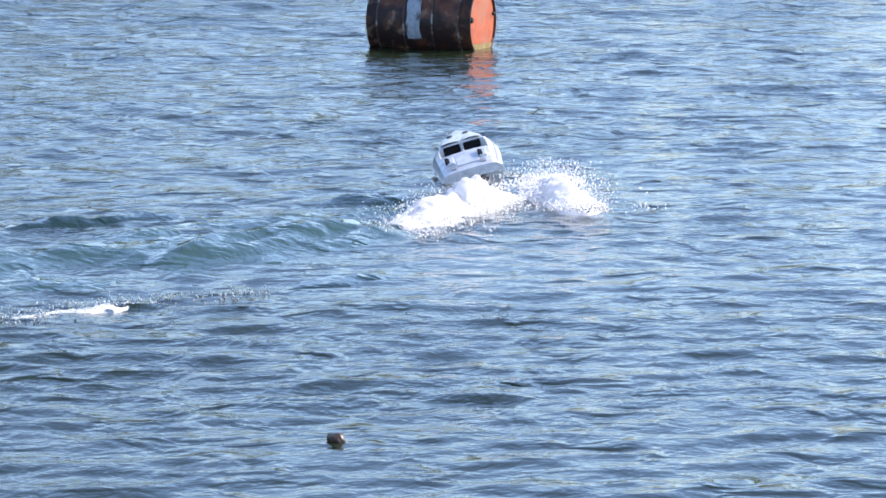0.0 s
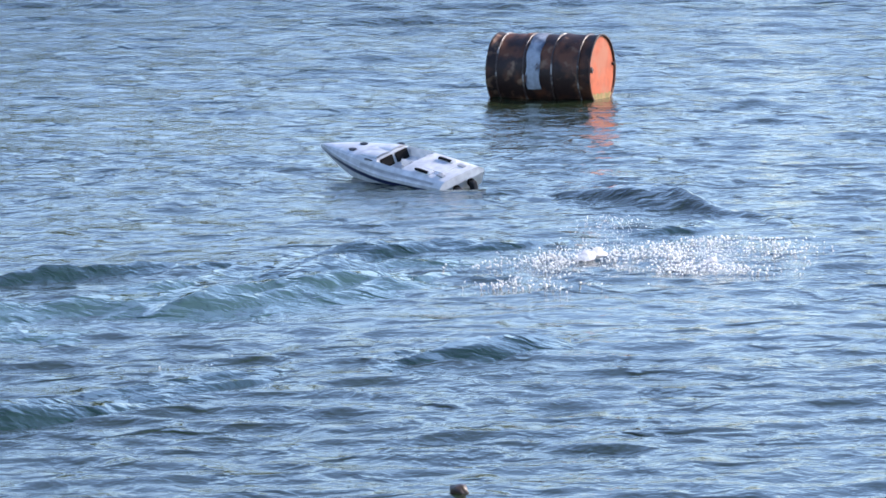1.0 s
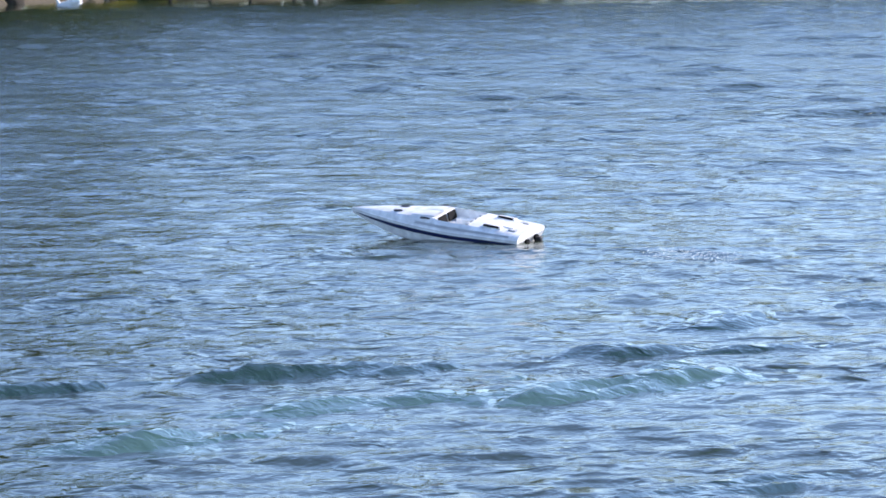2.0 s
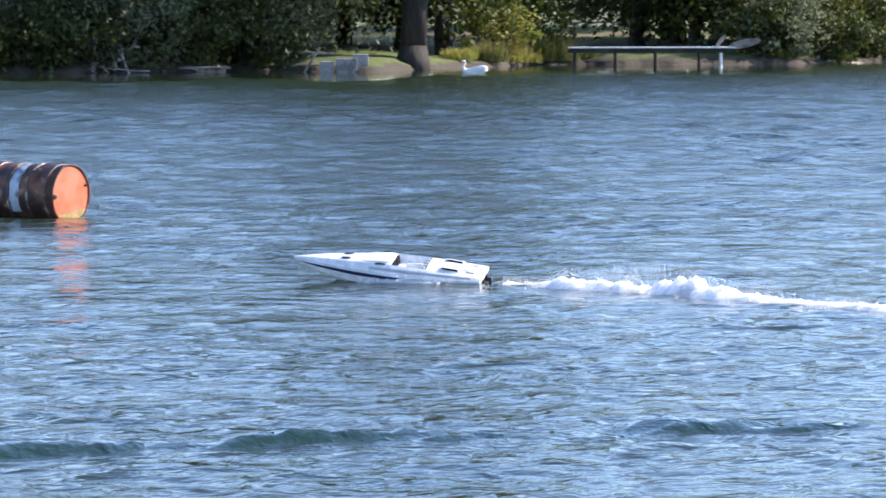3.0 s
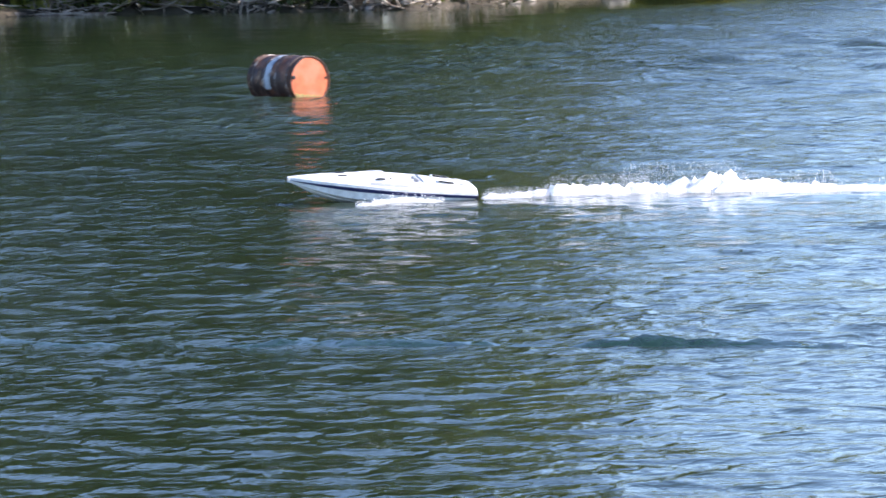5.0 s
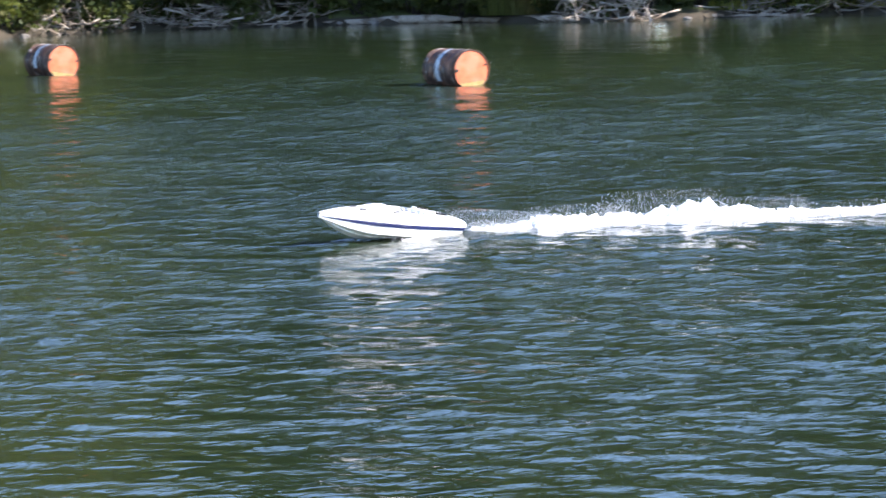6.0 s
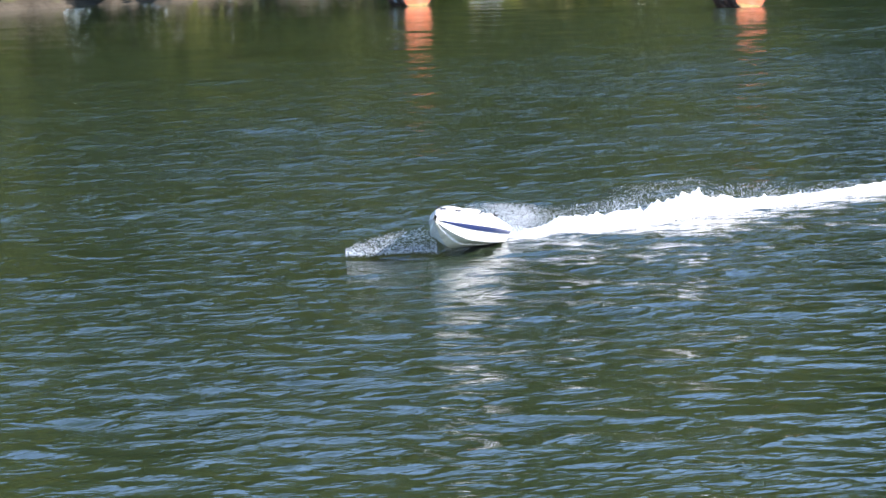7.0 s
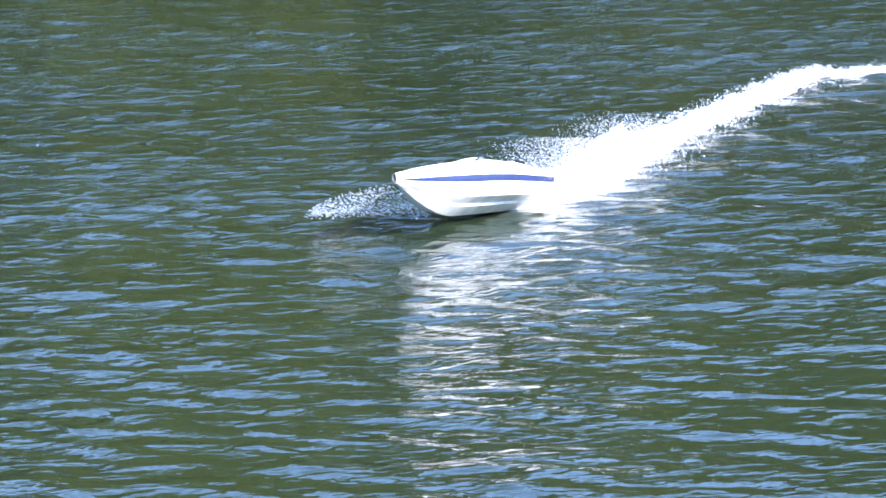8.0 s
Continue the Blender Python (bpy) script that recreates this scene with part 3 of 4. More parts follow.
bow_spray = foam_thing("bow_spray", foam_mesh("bow_spray", 0.55, 0.34, 0.018, 72, spray=2400, lift=8.0, heap=False, taper=(0.15, 0.85), drop=(0.0010, 0.0030)), "thin spray thrown out beside the bow")
side_wash = foam_thing("side_wash", foam_mesh("side_wash", 0.75, 0.10, 0.045, 73, spray=220, lift=1.5, taper=(0.3, 0.3), drop=(0.002, 0.006)), "white wash along the planing hull")
turn_foam = foam_thing("turn_foam", foam_mesh("turn_foam", 1.9, 0.40, 0.12, 74, lumps=5.5, spray=1500, lift=1.5, taper=(0.65, 0.2), drop=(0.001, 0.003), flakes=900), "bright foam heaped up in the turn")
arc_foam = foam_thing("arc_foam", foam_mesh("arc_foam", 1.3, 0.36, 0.085, 75, spray=3000, lift=2.0, sink=0.6, lumps=15, taper=(0.4, 0.35), drop=(0.001, 0.003), flakes=900), "broken foam thrown out of the turn")
jet_foam = foam_thing("jet_foam", foam_mesh("jet_foam", 1.9, 0.42, 0.11, 76, spray=1500, lift=1.5, drop=(0.001, 0.003), taper=(0.35, 0.25), flakes=700), "foam jet left by the propellers")
lace = foam_thing("foam_lace", foam_mesh("foam_lace", 1.7, 0.5, 0.02, 78, spray=0, heap=False, flakes=420), "flat lace of foam left on the wake")
lace_arc = foam_thing("foam_lace", foam_mesh("foam_lace", 1.3, 0.6, 0.02, 79, spray=0, heap=False, flakes=380), "flat lace of foam round the turn")
edge_foam = foam_thing("edge_foam", foam_mesh("edge_foam", 1.5, 0.28, 0.028, 77, spray=160, lift=1.6, sink=1.5, mat=FOAM_THIN, taper=(0.3, 0.3), lumps=14, flakes=220), "thin foam flecks on the wake's edge")


def wave_mesh(name, length, width, height, seed, bow=0.0, mat=None, lumps=2.2):
    """A low rounded crest along x with smaller crests riding on it, its skirt below the lake's level."""
    nu, nv = int(length / 0.07), int(width / 0.045)
    U, V = np.meshgrid(np.linspace(0, 1, nu), np.linspace(-1, 1, nv), indexing="ij")
    x, y = (U - 0.5) * length, V * width / 2
    env = np.clip(np.minimum(U, 1 - U) * 4, 0, 1)
    env = env * env * (3 - 2 * env)
    crest = np.exp(-(V * 2.2) ** 2) + 0.35 * np.exp(-((V - 0.55) * 5) ** 2)
    n = fbm(x * lumps, y * 5.0, seed, 5)
    z = height * env * crest * (0.05 + 1.8 * np.clip(n - 0.20, 0, 1)) - 0.03
    y = y + bow * (U - 0.5) ** 2 * length
    me = raw_mesh(name, np.stack([x, y, z], -1).reshape(-1, 3), grid_faces(nu, nv), mat or WATER, True)
    me.attributes.new("wind", "FLOAT", "POINT").data.foreach_set("value", np.full(nu * nv, 1.7, np.float32))
    me.attributes.new("fine_ripple", "FLOAT", "POINT").data.foreach_set("value", np.full(nu * nv, 0.04, np.float32))
    return me


def wave_thing(me, label):
    return tagged(new("wake_wave", me), label, "wave", kind="stuff")


wash_far = wave_thing(wave_mesh("wake_wave", 10.5, 0.85, 0.085, 81, mat=SWELL, lumps=3.6), "dark green wake crest rolling away")
wash_near = wave_thing(wave_mesh("wake_wave", 5.0, 1.0, 0.09, 82, mat=SWELL), "dark wake crest spreading on the water")
wash_turn = wave_thing(wave_mesh("wake_wave", 3.2, 1.3, 0.10, 83, 0.5), "curved glassy wave left by the turn")
wash_inner = wave_thing(wave_mesh("wake_wave", 3.0, 1.5, 0.07, 85, mat=SWELL, lumps=4.5), "small broken crests inside the turn")
churn = wave_thing(wave_mesh("churned_water", 6.5, 2.1, 0.085, 86, mat=CHURNED, lumps=3.0), "pale green churned water in the wake")
churn.name = "churned_water"
stern_wave = wave_thing(wave_mesh("wake_wave", 2.0, 0.8, 0.13, 84), "glassy dark stern wave")

# a wet stone breaking the surface
bm = bmesh.new()
bmesh.ops.create_icosphere(bm, subdivisions=3, radius=0.5)
for v in bm.verts:
    d = 1 + 0.35 * (noise.noise(v.co * 3.1) + 0.5 * noise.noise(v.co * 7))
    v.co = Vector((v.co.x * 0.055, v.co.y * 0.09, v.co.z * 0.044)) * d
stone = new("stone", mesh_of("stone", bm, STONE_WET, True))
stone.matrix_world = pose(-5.17, 12.32, 0.010, 0, 0, 40)
tagged(stone, "small dark wet stone breaking the surface", "stone")


# ---- trees, bushes and reeds on the far bank ----
def leaf_quads(rng, centres, size, droop=0.0, slim=0.6):
    """One small folded leaf quad at each centre, turned at random."""
    n = len(centres)
    a = rng.normal(0, 1, (n, 3))
    a[:, 2] -= droop * 2
    a /= np.linalg.norm(a, axis=1)[:, None]
    b = np.cross(a, rng.normal(0, 1, (n, 3)))
    b /= np.linalg.norm(b, axis=1)[:, None]
    s = rng.uniform(0.6, 1.3, (n, 1)) * size
    c = np.cross(a, b) * s * 0.12
    v = np.stack([centres - a * s, centres - b * s * slim + c, centres + a * s, centres + b * s * slim + c], 1).reshape(-1, 3)
    return v, np.arange(n * 4).reshape(-1, 4)


def crown_points(rng, clumps, per, radius, low, high, spread):
    """Points in leafy clumps gathered round an uneven crown."""
    out = []
    for k in range(clumps):
        z = rng.uniform(0, 1) ** 0.85
        w = math.sin(math.pi * (0.12 + 0.8 * z)) ** 0.7 * rng.uniform(0.45, 1.08)
        a = rng.uniform(0, math.tau)
        c = np.array([math.cos(a) * radius * w, math.sin(a) * radius * w, low + (high - low) * z])
        p = rng.normal(0, 1, (per, 3)) * spread * rng.uniform(0.6, 1.4) * np.array([1, 1, 0.7])
        out.append(c + p)
    return np.concatenate(out)


def trunk_mesh(rng, height, r, lean=0.4, limbs=7, name="trunk"):
    bm = bmesh.new()
    p, k = Vector((0, 0, -0.4)), 7
    for i in range(k):
        q = Vector((rng.normal(0, lean * 0.25), rng.normal(0, lean * 0.25), -0.4 + (height * 0.8) * (i + 1) / k))
        limb(bm, p, q, r * (1.25 if i == 0 else 1 - i / k * 0.8), r * (1 - (i + 1) / k * 0.8), 9)
        if i >= 1:
            for _ in range(max(limbs // 6, 1)):
                a, up = rng.uniform(0, math.tau), rng.uniform(0.25, 0.8)
                ln = height * rng.uniform(0.16, 0.28)
                e = q + Vector((math.cos(a) * ln, math.sin(a) * ln, up * ln))
                limb(bm, q, e, r * 0.32, r * 0.10, 6)
                limb(bm, e, e + Vector((math.cos(a + 0.6) * ln * 0.5, math.sin(a + 0.6) * ln * 0.5, ln * 0.3)), r * 0.1, r * 0.03, 5)
        p = q
    return mesh_of(name, bm, BARK, True)


def build_tree(name, label, seed, height, radius, low, clumps, per, size, spread, mat, r=0.3, group=""):
    rng = np.random.default_rng(seed)
    tree = thing(name, label, "tree", pose(0, 0, 0), group)
    trunk = new("trunk", trunk_mesh(rng, height, r))
    trunk.parent = tree
    v, f = leaf_quads(rng, crown_points(rng, clumps, per, radius, low, height, spread), size)
    crown = new("crown", raw_mesh("crown", v, f, mat))
    crown.parent = tree
    return tree


def build_willow(seed, height, radius, strands, mat, label):
    rng = np.random.default_rng(seed)
    tree = thing("willow", label, "tree", pose(0, 0, 0), "trees on the bank")
    trunk = new("trunk", trunk_mesh(rng, height, 0.34))
    trunk.parent = tree
    pts = []
    for k in range(strands):
        a, w = rng.uniform(0, math.tau), rng.uniform(0.25, 1.0) ** 0.6 * radius
        top = height * (1 - 0.45 * (w / radius) ** 2) * rng.uniform(0.8, 1.0)
        bottom = max(0.3, rng.normal(1.6, 1.2))
        n = max(int((top - bottom) / 0.22), 3)
        zz = np.linspace(top, bottom, n)
        sway = rng.normal(0, 0.25)
        x = math.cos(a) * w + sway * np.linspace(0, 1, n) + rng.normal(0, 0.10, n)
        y = math.sin(a) * w + rng.normal(0, 0.10, n)
        pts.append(np.stack([x, y, zz], -1))
    v, f = leaf_quads(rng, np.concatenate(pts), 0.11, droop=0.8, slim=0.38)
    crown = new("crown", raw_mesh("crown", v, f, mat))
    crown.parent = tree
    return tree


def build_bush(name, label, seed, height, radius, clumps, per, size, mat, category="bush"):
    rng = np.random.default_rng(seed)
    bush = thing(name, label, category, pose(0, 0, 0), "bushes on the bank")
    bm = bmesh.new()
    for k in range(9):
        a = rng.uniform(0, math.tau)
        limb(bm, (rng.normal(0, 0.08), rng.normal(0, 0.08), -0.1), (math.cos(a) * radius * 0.6, math.sin(a) * radius * 0.6, height * rng.uniform(0.5, 0.9)), 0.03, 0.008, 5)
    part("stem", bm, BARK, bush)
    pts = crown_points(rng, clumps, per, radius, 0.12, height, height * 0.11)
    v, f = leaf_quads(rng, pts, size)
    leaves = new("foliage", raw_mesh("foliage", v, f, mat))
    leaves.parent = bush
    return bush


def build_reeds(seed, height, radius, blades, mat, label, name="reed_clump"):
    rng = np.random.default_rng(seed)
    a, w = rng.uniform(0, math.tau, blades), radius * rng.uniform(0, 1, blades) ** 0.6
    base = np.stack([np.cos(a) * w, np.sin(a) * w, np.full(blades, -0.05)], -1)
    h = height * rng.uniform(0.45, 1.05, blades) * (1 - 0.35 * (w / radius) ** 2)
    lean = rng.normal(0, 0.22, (blades, 2)) + np.stack([np.cos(a), np.sin(a)], -1) * 0.18
    t = rng.uniform(0, math.tau, blades)
    side = np.stack([np.cos(t), np.sin(t), np.zeros(blades)], -1) * rng.uniform(0.008, 0.02, (blades, 1))
    mid = base + np.concatenate([lean * h[:, None] * 0.35, h[:, None] * 0.55], 1)
    tip = base + np.concatenate([lean * h[:, None], h[:, None]], 1)
    v = np.stack([base - side, base + side, mid + side, mid - side, tip + side * 0.2, tip - side * 0.2], 1).reshape(-1, 3)
    i = np.arange(blades)[:, None] * 6
    f = np.concatenate([i + np.array([[0, 1, 2, 3]]), i + np.array([[3, 2, 4, 5]])])
    ob = new(name, raw_mesh(name, v, f, mat))
    return tagged(ob, label, "reeds", "reeds on the bank", "stuff")


def put(ob, az, off, turn=0.0, dz=-0.05):
    p = on_bank(az, off)
    ob.matrix_world = pose(p.x, p.y, p.z + dz, 0, 0, turn)


def spread_copies(kinds, spots, rng):
    """Set the kinds out at (az, off) spots: the first uses the originals, the rest are copies."""
    used = set()
    for k, (az, off) in enumerate(spots):
        src = kinds[k % len(kinds)]
        if src.name in used:
            p = on_bank(az, off)
            copy_thing(src, pose(p.x, p.y, p.z - 0.1, 0, 0, rng.uniform(0, 360)))
        else:
            used.add(src.name)
            put(src, az, off, rng.uniform(0, 360), -0.1)


rng = np.random.default_rng(11)
tall = [build_tree("tall_tree", "tall broad-leaved tree with olive green crown", 20 + k, 17.5 + 2 * k, 4.6, 2.0, 95, 55, 0.36, 0.85, LEAF_DARK if k == 2 else LEAF_OLIVE, 0.33, "trees on the bank") for k in range(3)]
spots = [(az + rng.normal(0, 0.3), off + rng.uniform(-1, 1.5)) for off, step in ((4.5, 2.3), (7.5, 2.4), (10, 2.6)) for az in np.arange(49.8 + off * 0.1, 80, step)]
spread_copies(tall, spots, rng)
dark = [build_tree("dark_tree", "dense dark green tree shading the bank", 40 + k, 7.6 + k, 3.8, 1.0, 110, 100, 0.115, 0.62, LEAF_DARK, 0.3, "trees on the bank") for k in range(2)]
# trees at 14-26 and from 58 on: out of view, added to darken reflections
dark_spots = [(27.6, 7), (28.9, 9), (30.2, 8), (31.5, 9), (31.6, 13), (33.4, 24), (34.6, 5.5), (35.2, 12), (36.9, 8), (38.0, 7), (38.8, 5.5), (39.8, 5), (39.9, 7), (40.2, 9), (39.0, 13), (40.4, 14),
              (36.2, 30), (34.2, 34), (32.2, 32), (30.0, 28), (43.4, 62), (42.2, 66), (44.6, 58), (45.6, 26), (46.6, 14), (47.6, 7), (48.4, 5), (30.9, 5), (32.0, 7), (29.6, 14), (31.2, 18), (36.0, 16), (37.4, 14), (26, 8), (24, 10), (22, 9), (20, 12), (17, 10), (14, 12), (58.2, 7), (60.2, 6), (61.6, 7), (62.9, 6), (64.2, 7), (65.5, 6), (66.8, 7), (68.2, 6), (69.8, 7), (71.4, 6), (73, 7), (74.6, 6), (76.2, 7), (77.8, 6)]
spread_copies(dark, dark_spots, rng)
willows = [build_willow(60, 8.5, 3.6, 240, LEAF_GREY, "willow with grey-green drooping foliage"), build_willow(61, 8.0, 3.4, 220, LEAF_OLIVE, "willow with olive drooping foliage")]
spread_copies(willows, [(38.9, 3.2), (37.6, 3.4), (36.6, 3.6), (29.4, 3.4), (40.0, 3.6), (46.4, 5.0), (28.0, 4), (48.0, 8.0), (39.7, 3.4)], rng)
bushes = [build_bush("bush", "leafy olive green bush at the water's edge", 70, 1.9, 1.3, 34, 55, 0.085, LEAF_OLIVE), build_bush("bush", "grey-green leafy bush by the water", 71, 2.3, 1.4, 36, 55, 0.085, LEAF_GREY),
          build_bush("bush", "golden green leafy bush in the sun", 72, 1.6, 1.3, 32, 55, 0.08, LEAF_GOLD), build_bush("bush", "low dark green bush, shade put into its leaf colour", 73, 1.7, 1.4, 34, 55, 0.09, LEAF_DARK)]
gold_spots = [(44.5, 0.9), (44.9, 0.8), (45.25, 0.7), (45.65, 0.9), (46.15, 0.8), (46.6, 0.7), (43.15, 2.2), (44.6, 1.5), (45.1, 1.9), (45.5, 1.4), (46.0, 1.9), (46.4, 1.4), (46.9, 1.6), (47.2, 2.6), (45.7, 3.4), (44.9, 3.6), (33.9, 2.2), (33.5, 2.0)]
for k, (az, off) in enumerate(gold_spots):
    src = bushes[(2, 0, 2, 1)[k % 4]]
    p = on_bank(az, off)
    copy_thing(src, pose(p.x, p.y, p.z - 0.1, 0, 0, rng.uniform(0, 360)))
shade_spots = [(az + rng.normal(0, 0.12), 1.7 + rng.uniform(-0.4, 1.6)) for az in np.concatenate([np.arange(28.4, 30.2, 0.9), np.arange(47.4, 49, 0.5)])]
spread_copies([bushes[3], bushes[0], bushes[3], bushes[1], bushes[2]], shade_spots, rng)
# foliage hanging over the water's edge, mostly bushes with tree shade in their colour
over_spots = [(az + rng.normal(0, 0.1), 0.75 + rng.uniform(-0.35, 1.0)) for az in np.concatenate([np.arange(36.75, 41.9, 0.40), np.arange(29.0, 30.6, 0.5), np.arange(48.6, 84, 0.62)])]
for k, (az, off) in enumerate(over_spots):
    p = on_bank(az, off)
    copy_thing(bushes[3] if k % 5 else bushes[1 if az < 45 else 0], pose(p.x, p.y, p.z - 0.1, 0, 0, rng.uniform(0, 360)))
reeds = [build_reeds(80, 0.95, 0.75, 700, REED, "yellow reed clump on the grassy point"), build_reeds(81, 0.7, 0.6, 500, REED, "yellow-green reeds by the water")]
put(reeds[0], 33.15, 0.9)
put(reeds[1], 42.25, 0.9)
for az, off in ((33.4, 1.2), (33.7, 0.9), (42.05, 1.3), (42.5, 1.0), (42.2, 1.2), (42.4, 1.5), (44.3, 0.8), (45.3, 0.5), (46.2, 0.6), (47.0, 0.5), (43.1, 0.9), (34.0, 0.8), (68.4, 0.8), (69.3, 0.6), (67.4, 0.9), (58.5, 1.0), (53.5, 0.8)):
    p = on_bank(az, off)
    copy_thing(reeds[int(rng.integers(0, 2))], pose(p.x, p.y, p.z, 0, 0, rng.uniform(0, 360)))
grass = build_reeds(82, 0.42, 0.55, 420, LEAF_GOLD, "low yellow-green grass tuft by the water", "grass_tuft")
put(grass, 45.0, 0.35)
for az in np.concatenate([np.arange(43.0, 48.0, 0.22), np.arange(32.8, 34.4, 0.2), np.arange(52.5, 56, 0.5), np.arange(66.5, 69.5, 0.5), np.arange(27.5, 30, 0.6)]):
    p = on_bank(az + rng.normal(0, 0.06), rng.uniform(0.25, 1.6))
    copy_thing(grass, pose(p.x, p.y, p.z, 0, 0, rng.uniform(0, 360)))
# a thick old trunk by the water
bm = bmesh.new()
limb(bm, (0, 0, -0.3), (0.05, 0, 0.6), 0.58, 0.40, 14)
limb(bm, (0.05, 0, 0.6), (0.1, 0.1, 3.2), 0.40, 0.36, 14)
limb(bm, (0.1, 0.1, 3.2), (-0.9, 0.3, 6.5), 0.34, 0.2, 10)
limb(bm, (0.1, 0.1, 3.2), (1.2, 0.2, 6.8), 0.36, 0.16, 10)
old = thing("old_tree", "thick dark old tree trunk at the water's edge", "tree", pose(0, 0, 0), "trees on the bank")
part("trunk", bm, BARK, old, smooth=True)
orng = np.random.default_rng(90)
v, f = leaf_quads(orng, crown_points(orng, 90, 80, 4.5, 3.2, 11.5, 0.9), 0.24)
crown = new("crown", raw_mesh("crown", v, f, LEAF_DARK))
crown.parent = old
put(old, 35.05, 0.7)


# ---- driftwood, rocks and roots ----
def stick_mesh(seed):
    r = np.random.default_rng(seed)
    bm = bmesh.new()
    p, d = Vector((-0.5, 0, 0)), Vector((1, 0, 0))
    for k in range(4):
        q = p + Vector((0.25, r.normal(0, 0.05), r.normal(0, 0.05)))
        limb(bm, p, q, 0.028 * (1 - k * 0.2), 0.028 * (0.8 - k * 0.2), 5)
        if k in (1, 2):
            limb(bm, q, q + Vector((0.16, r.normal(0, 0.14), r.normal(0.06, 0.12))), 0.014, 0.004, 4)
        p = q
    return mesh_of("stick", bm, DEADWOOD, True)


STICKS = [stick_mesh(s) for s in range(5)]


def build_pile(az0, az1, count, rise, seed, label):
    r = np.random.default_rng(seed)
    mid = on_bank((az0 + az1) / 2, 0.3)
    pile = thing("driftwood_pile", label, "driftwood", pose(mid.x, mid.y, 0), "driftwood on the bank")
    for k in range(count):
        p = on_bank(r.uniform(az0, az1), r.uniform(-0.25, 1.1))
        s = new("stick", STICKS[k % 5])
        s.parent = pile
        flat = r.uniform(0, 1) < 0.6
        m = pose(p.x - mid.x, p.y - mid.y, max(p.z, 0.02) + r.uniform(0, 1) ** 1.6 * rise, 0, r.uniform(-12, 12) if flat else r.uniform(-75, -15), r.uniform(0, 360))
        s.matrix_basis = m @ Matrix.Diagonal((r.uniform(0.6, 1.7), 1.0, 1.0, 1))
    return pile


build_pile(48.9, 53.2, 230, 0.6, 1, "grey tangle of dead branches on the shore")
build_pile(61.0, 63.2, 90, 0.45, 2, "pale brushwood heaped by the water")
build_pile(63.3, 64.9, 90, 0.5, 3, "bleached branches arching over the water")
build_pile(53.4, 55.7, 80, 0.5, 6, "grey twigs tangled along the waterline")
build_pile(56.6, 57.8, 85, 0.7, 4, "pale exposed roots at the waterline")
build_pile(38.9, 39.4, 34, 0.7, 5, "dead roots leaning to the water")


def build_log(az0, az1, r, seed, label, off=-0.1):
    rr = np.random.default_rng(seed)
    a, b = on_bank(az0, off), on_bank(az1, off)
    a.z = b.z = r * 0.6
    bm = bmesh.new()
    n = 6
    pts = [a.lerp(b, k / n) + Vector((rr.normal(0, r * 0.5), rr.normal(0, r * 0.5), rr.normal(0, r * 0.3))) for k in range(n + 1)]
    rings = []
    for k, p in enumerate(pts):
        w = r * (1 - 0.09 * k) * (0.35 if k in (0, n) else 1)
        q = (b - a).to_track_quat("Z", "Y").to_matrix()
        rings.append([bm.verts.new(p + q @ Vector((w * math.cos(i * math.tau / 9), w * math.sin(i * math.tau / 9), 0)) * (1 + 0.12 * math.sin(i * 2.7 + k))) for i in range(9)])
    for r0, r1 in zip(rings, rings[1:]):
        for i in range(9):
            bm.faces.new((r0[i], r0[(i + 1) % 9], r1[(i + 1) % 9], r1[i]))
    bm.faces.new(rings[0][::-1])
    bm.faces.new(rings[-1])
    ob = new("log", mesh_of("log", bm, DEADWOOD, True))
    return tagged(ob, label, "log", "logs on the bank")


build_log(59.2, 61.0, 0.13, 1, "pale bleached log lying at the waterline")
build_log(57.6, 59.6, 0.10, 2, "long grey log along the shore")
build_log(55.6, 57.2, 0.08, 3, "pale fallen trunk along the shore")
build_log(54.4, 55.6, 0.05, 4, "thin grey log at the waterline")
build_log(27.2, 28.3, 0.10, 5, "pale log lying in the shallows")
build_log(29.0, 31.0, 0.06, 6, "grey branch along the muddy edge")


def build_rock(az, off, size, seed, mat, label):
    bm = bmesh.new()
    bmesh.ops.create_icosphere(bm, subdivisions=3, radius=1)
    for v in bm.verts:
        d = 1 + 0.3 * noise.noise(v.co * 1.7 + Vector((seed, 0, 0))) + 0.12 * noise.noise(v.co * 5 + Vector((0, seed, 0)))
        v.co = Vector((v.co.x * size[0], v.co.y * size[1], v.co.z * size[2])) * d
    ob = new("rock", mesh_of("rock", bm, mat))
    p = on_bank(az, off)
    ob.matrix_world = pose(p.x, p.y, max(p.z, 0) + size[2] * 0.3, 0, 0, seed * 40)
    return tagged(ob, label, "rock", "rocks on the bank")


build_rock(47.5, 0.1, (0.16, 0.2, 0.14), 1, CONCRETE, "pale rock at the shaded edge")
build_rock(47.8, 0.5, (0.55, 0.5, 0.42), 2, ROCK, "large grey rock in the shade")
for k in range(26):
    az = float(rng.choice([rng.uniform(41.8, 43.4), rng.uniform(44.5, 48), rng.uniform(32.9, 34), rng.uniform(50, 70)]))
    s = rng.uniform(0.05, 0.16)
    build_rock(az, rng.uniform(-0.15, 0.5), (s * 1.3, s, s * 0.6), 3 + k, ROCK, "small grey stone on the shore")


# ---- steps, dock, pier, chair, swan ----
def facing(az, off, z=0.0):
    """A frame on the bank: local -y looks at the water, x runs along the bank to the right."""
    p = on_bank(az, off)
    return pose(p.x, p.y, z, 0, 0, az)


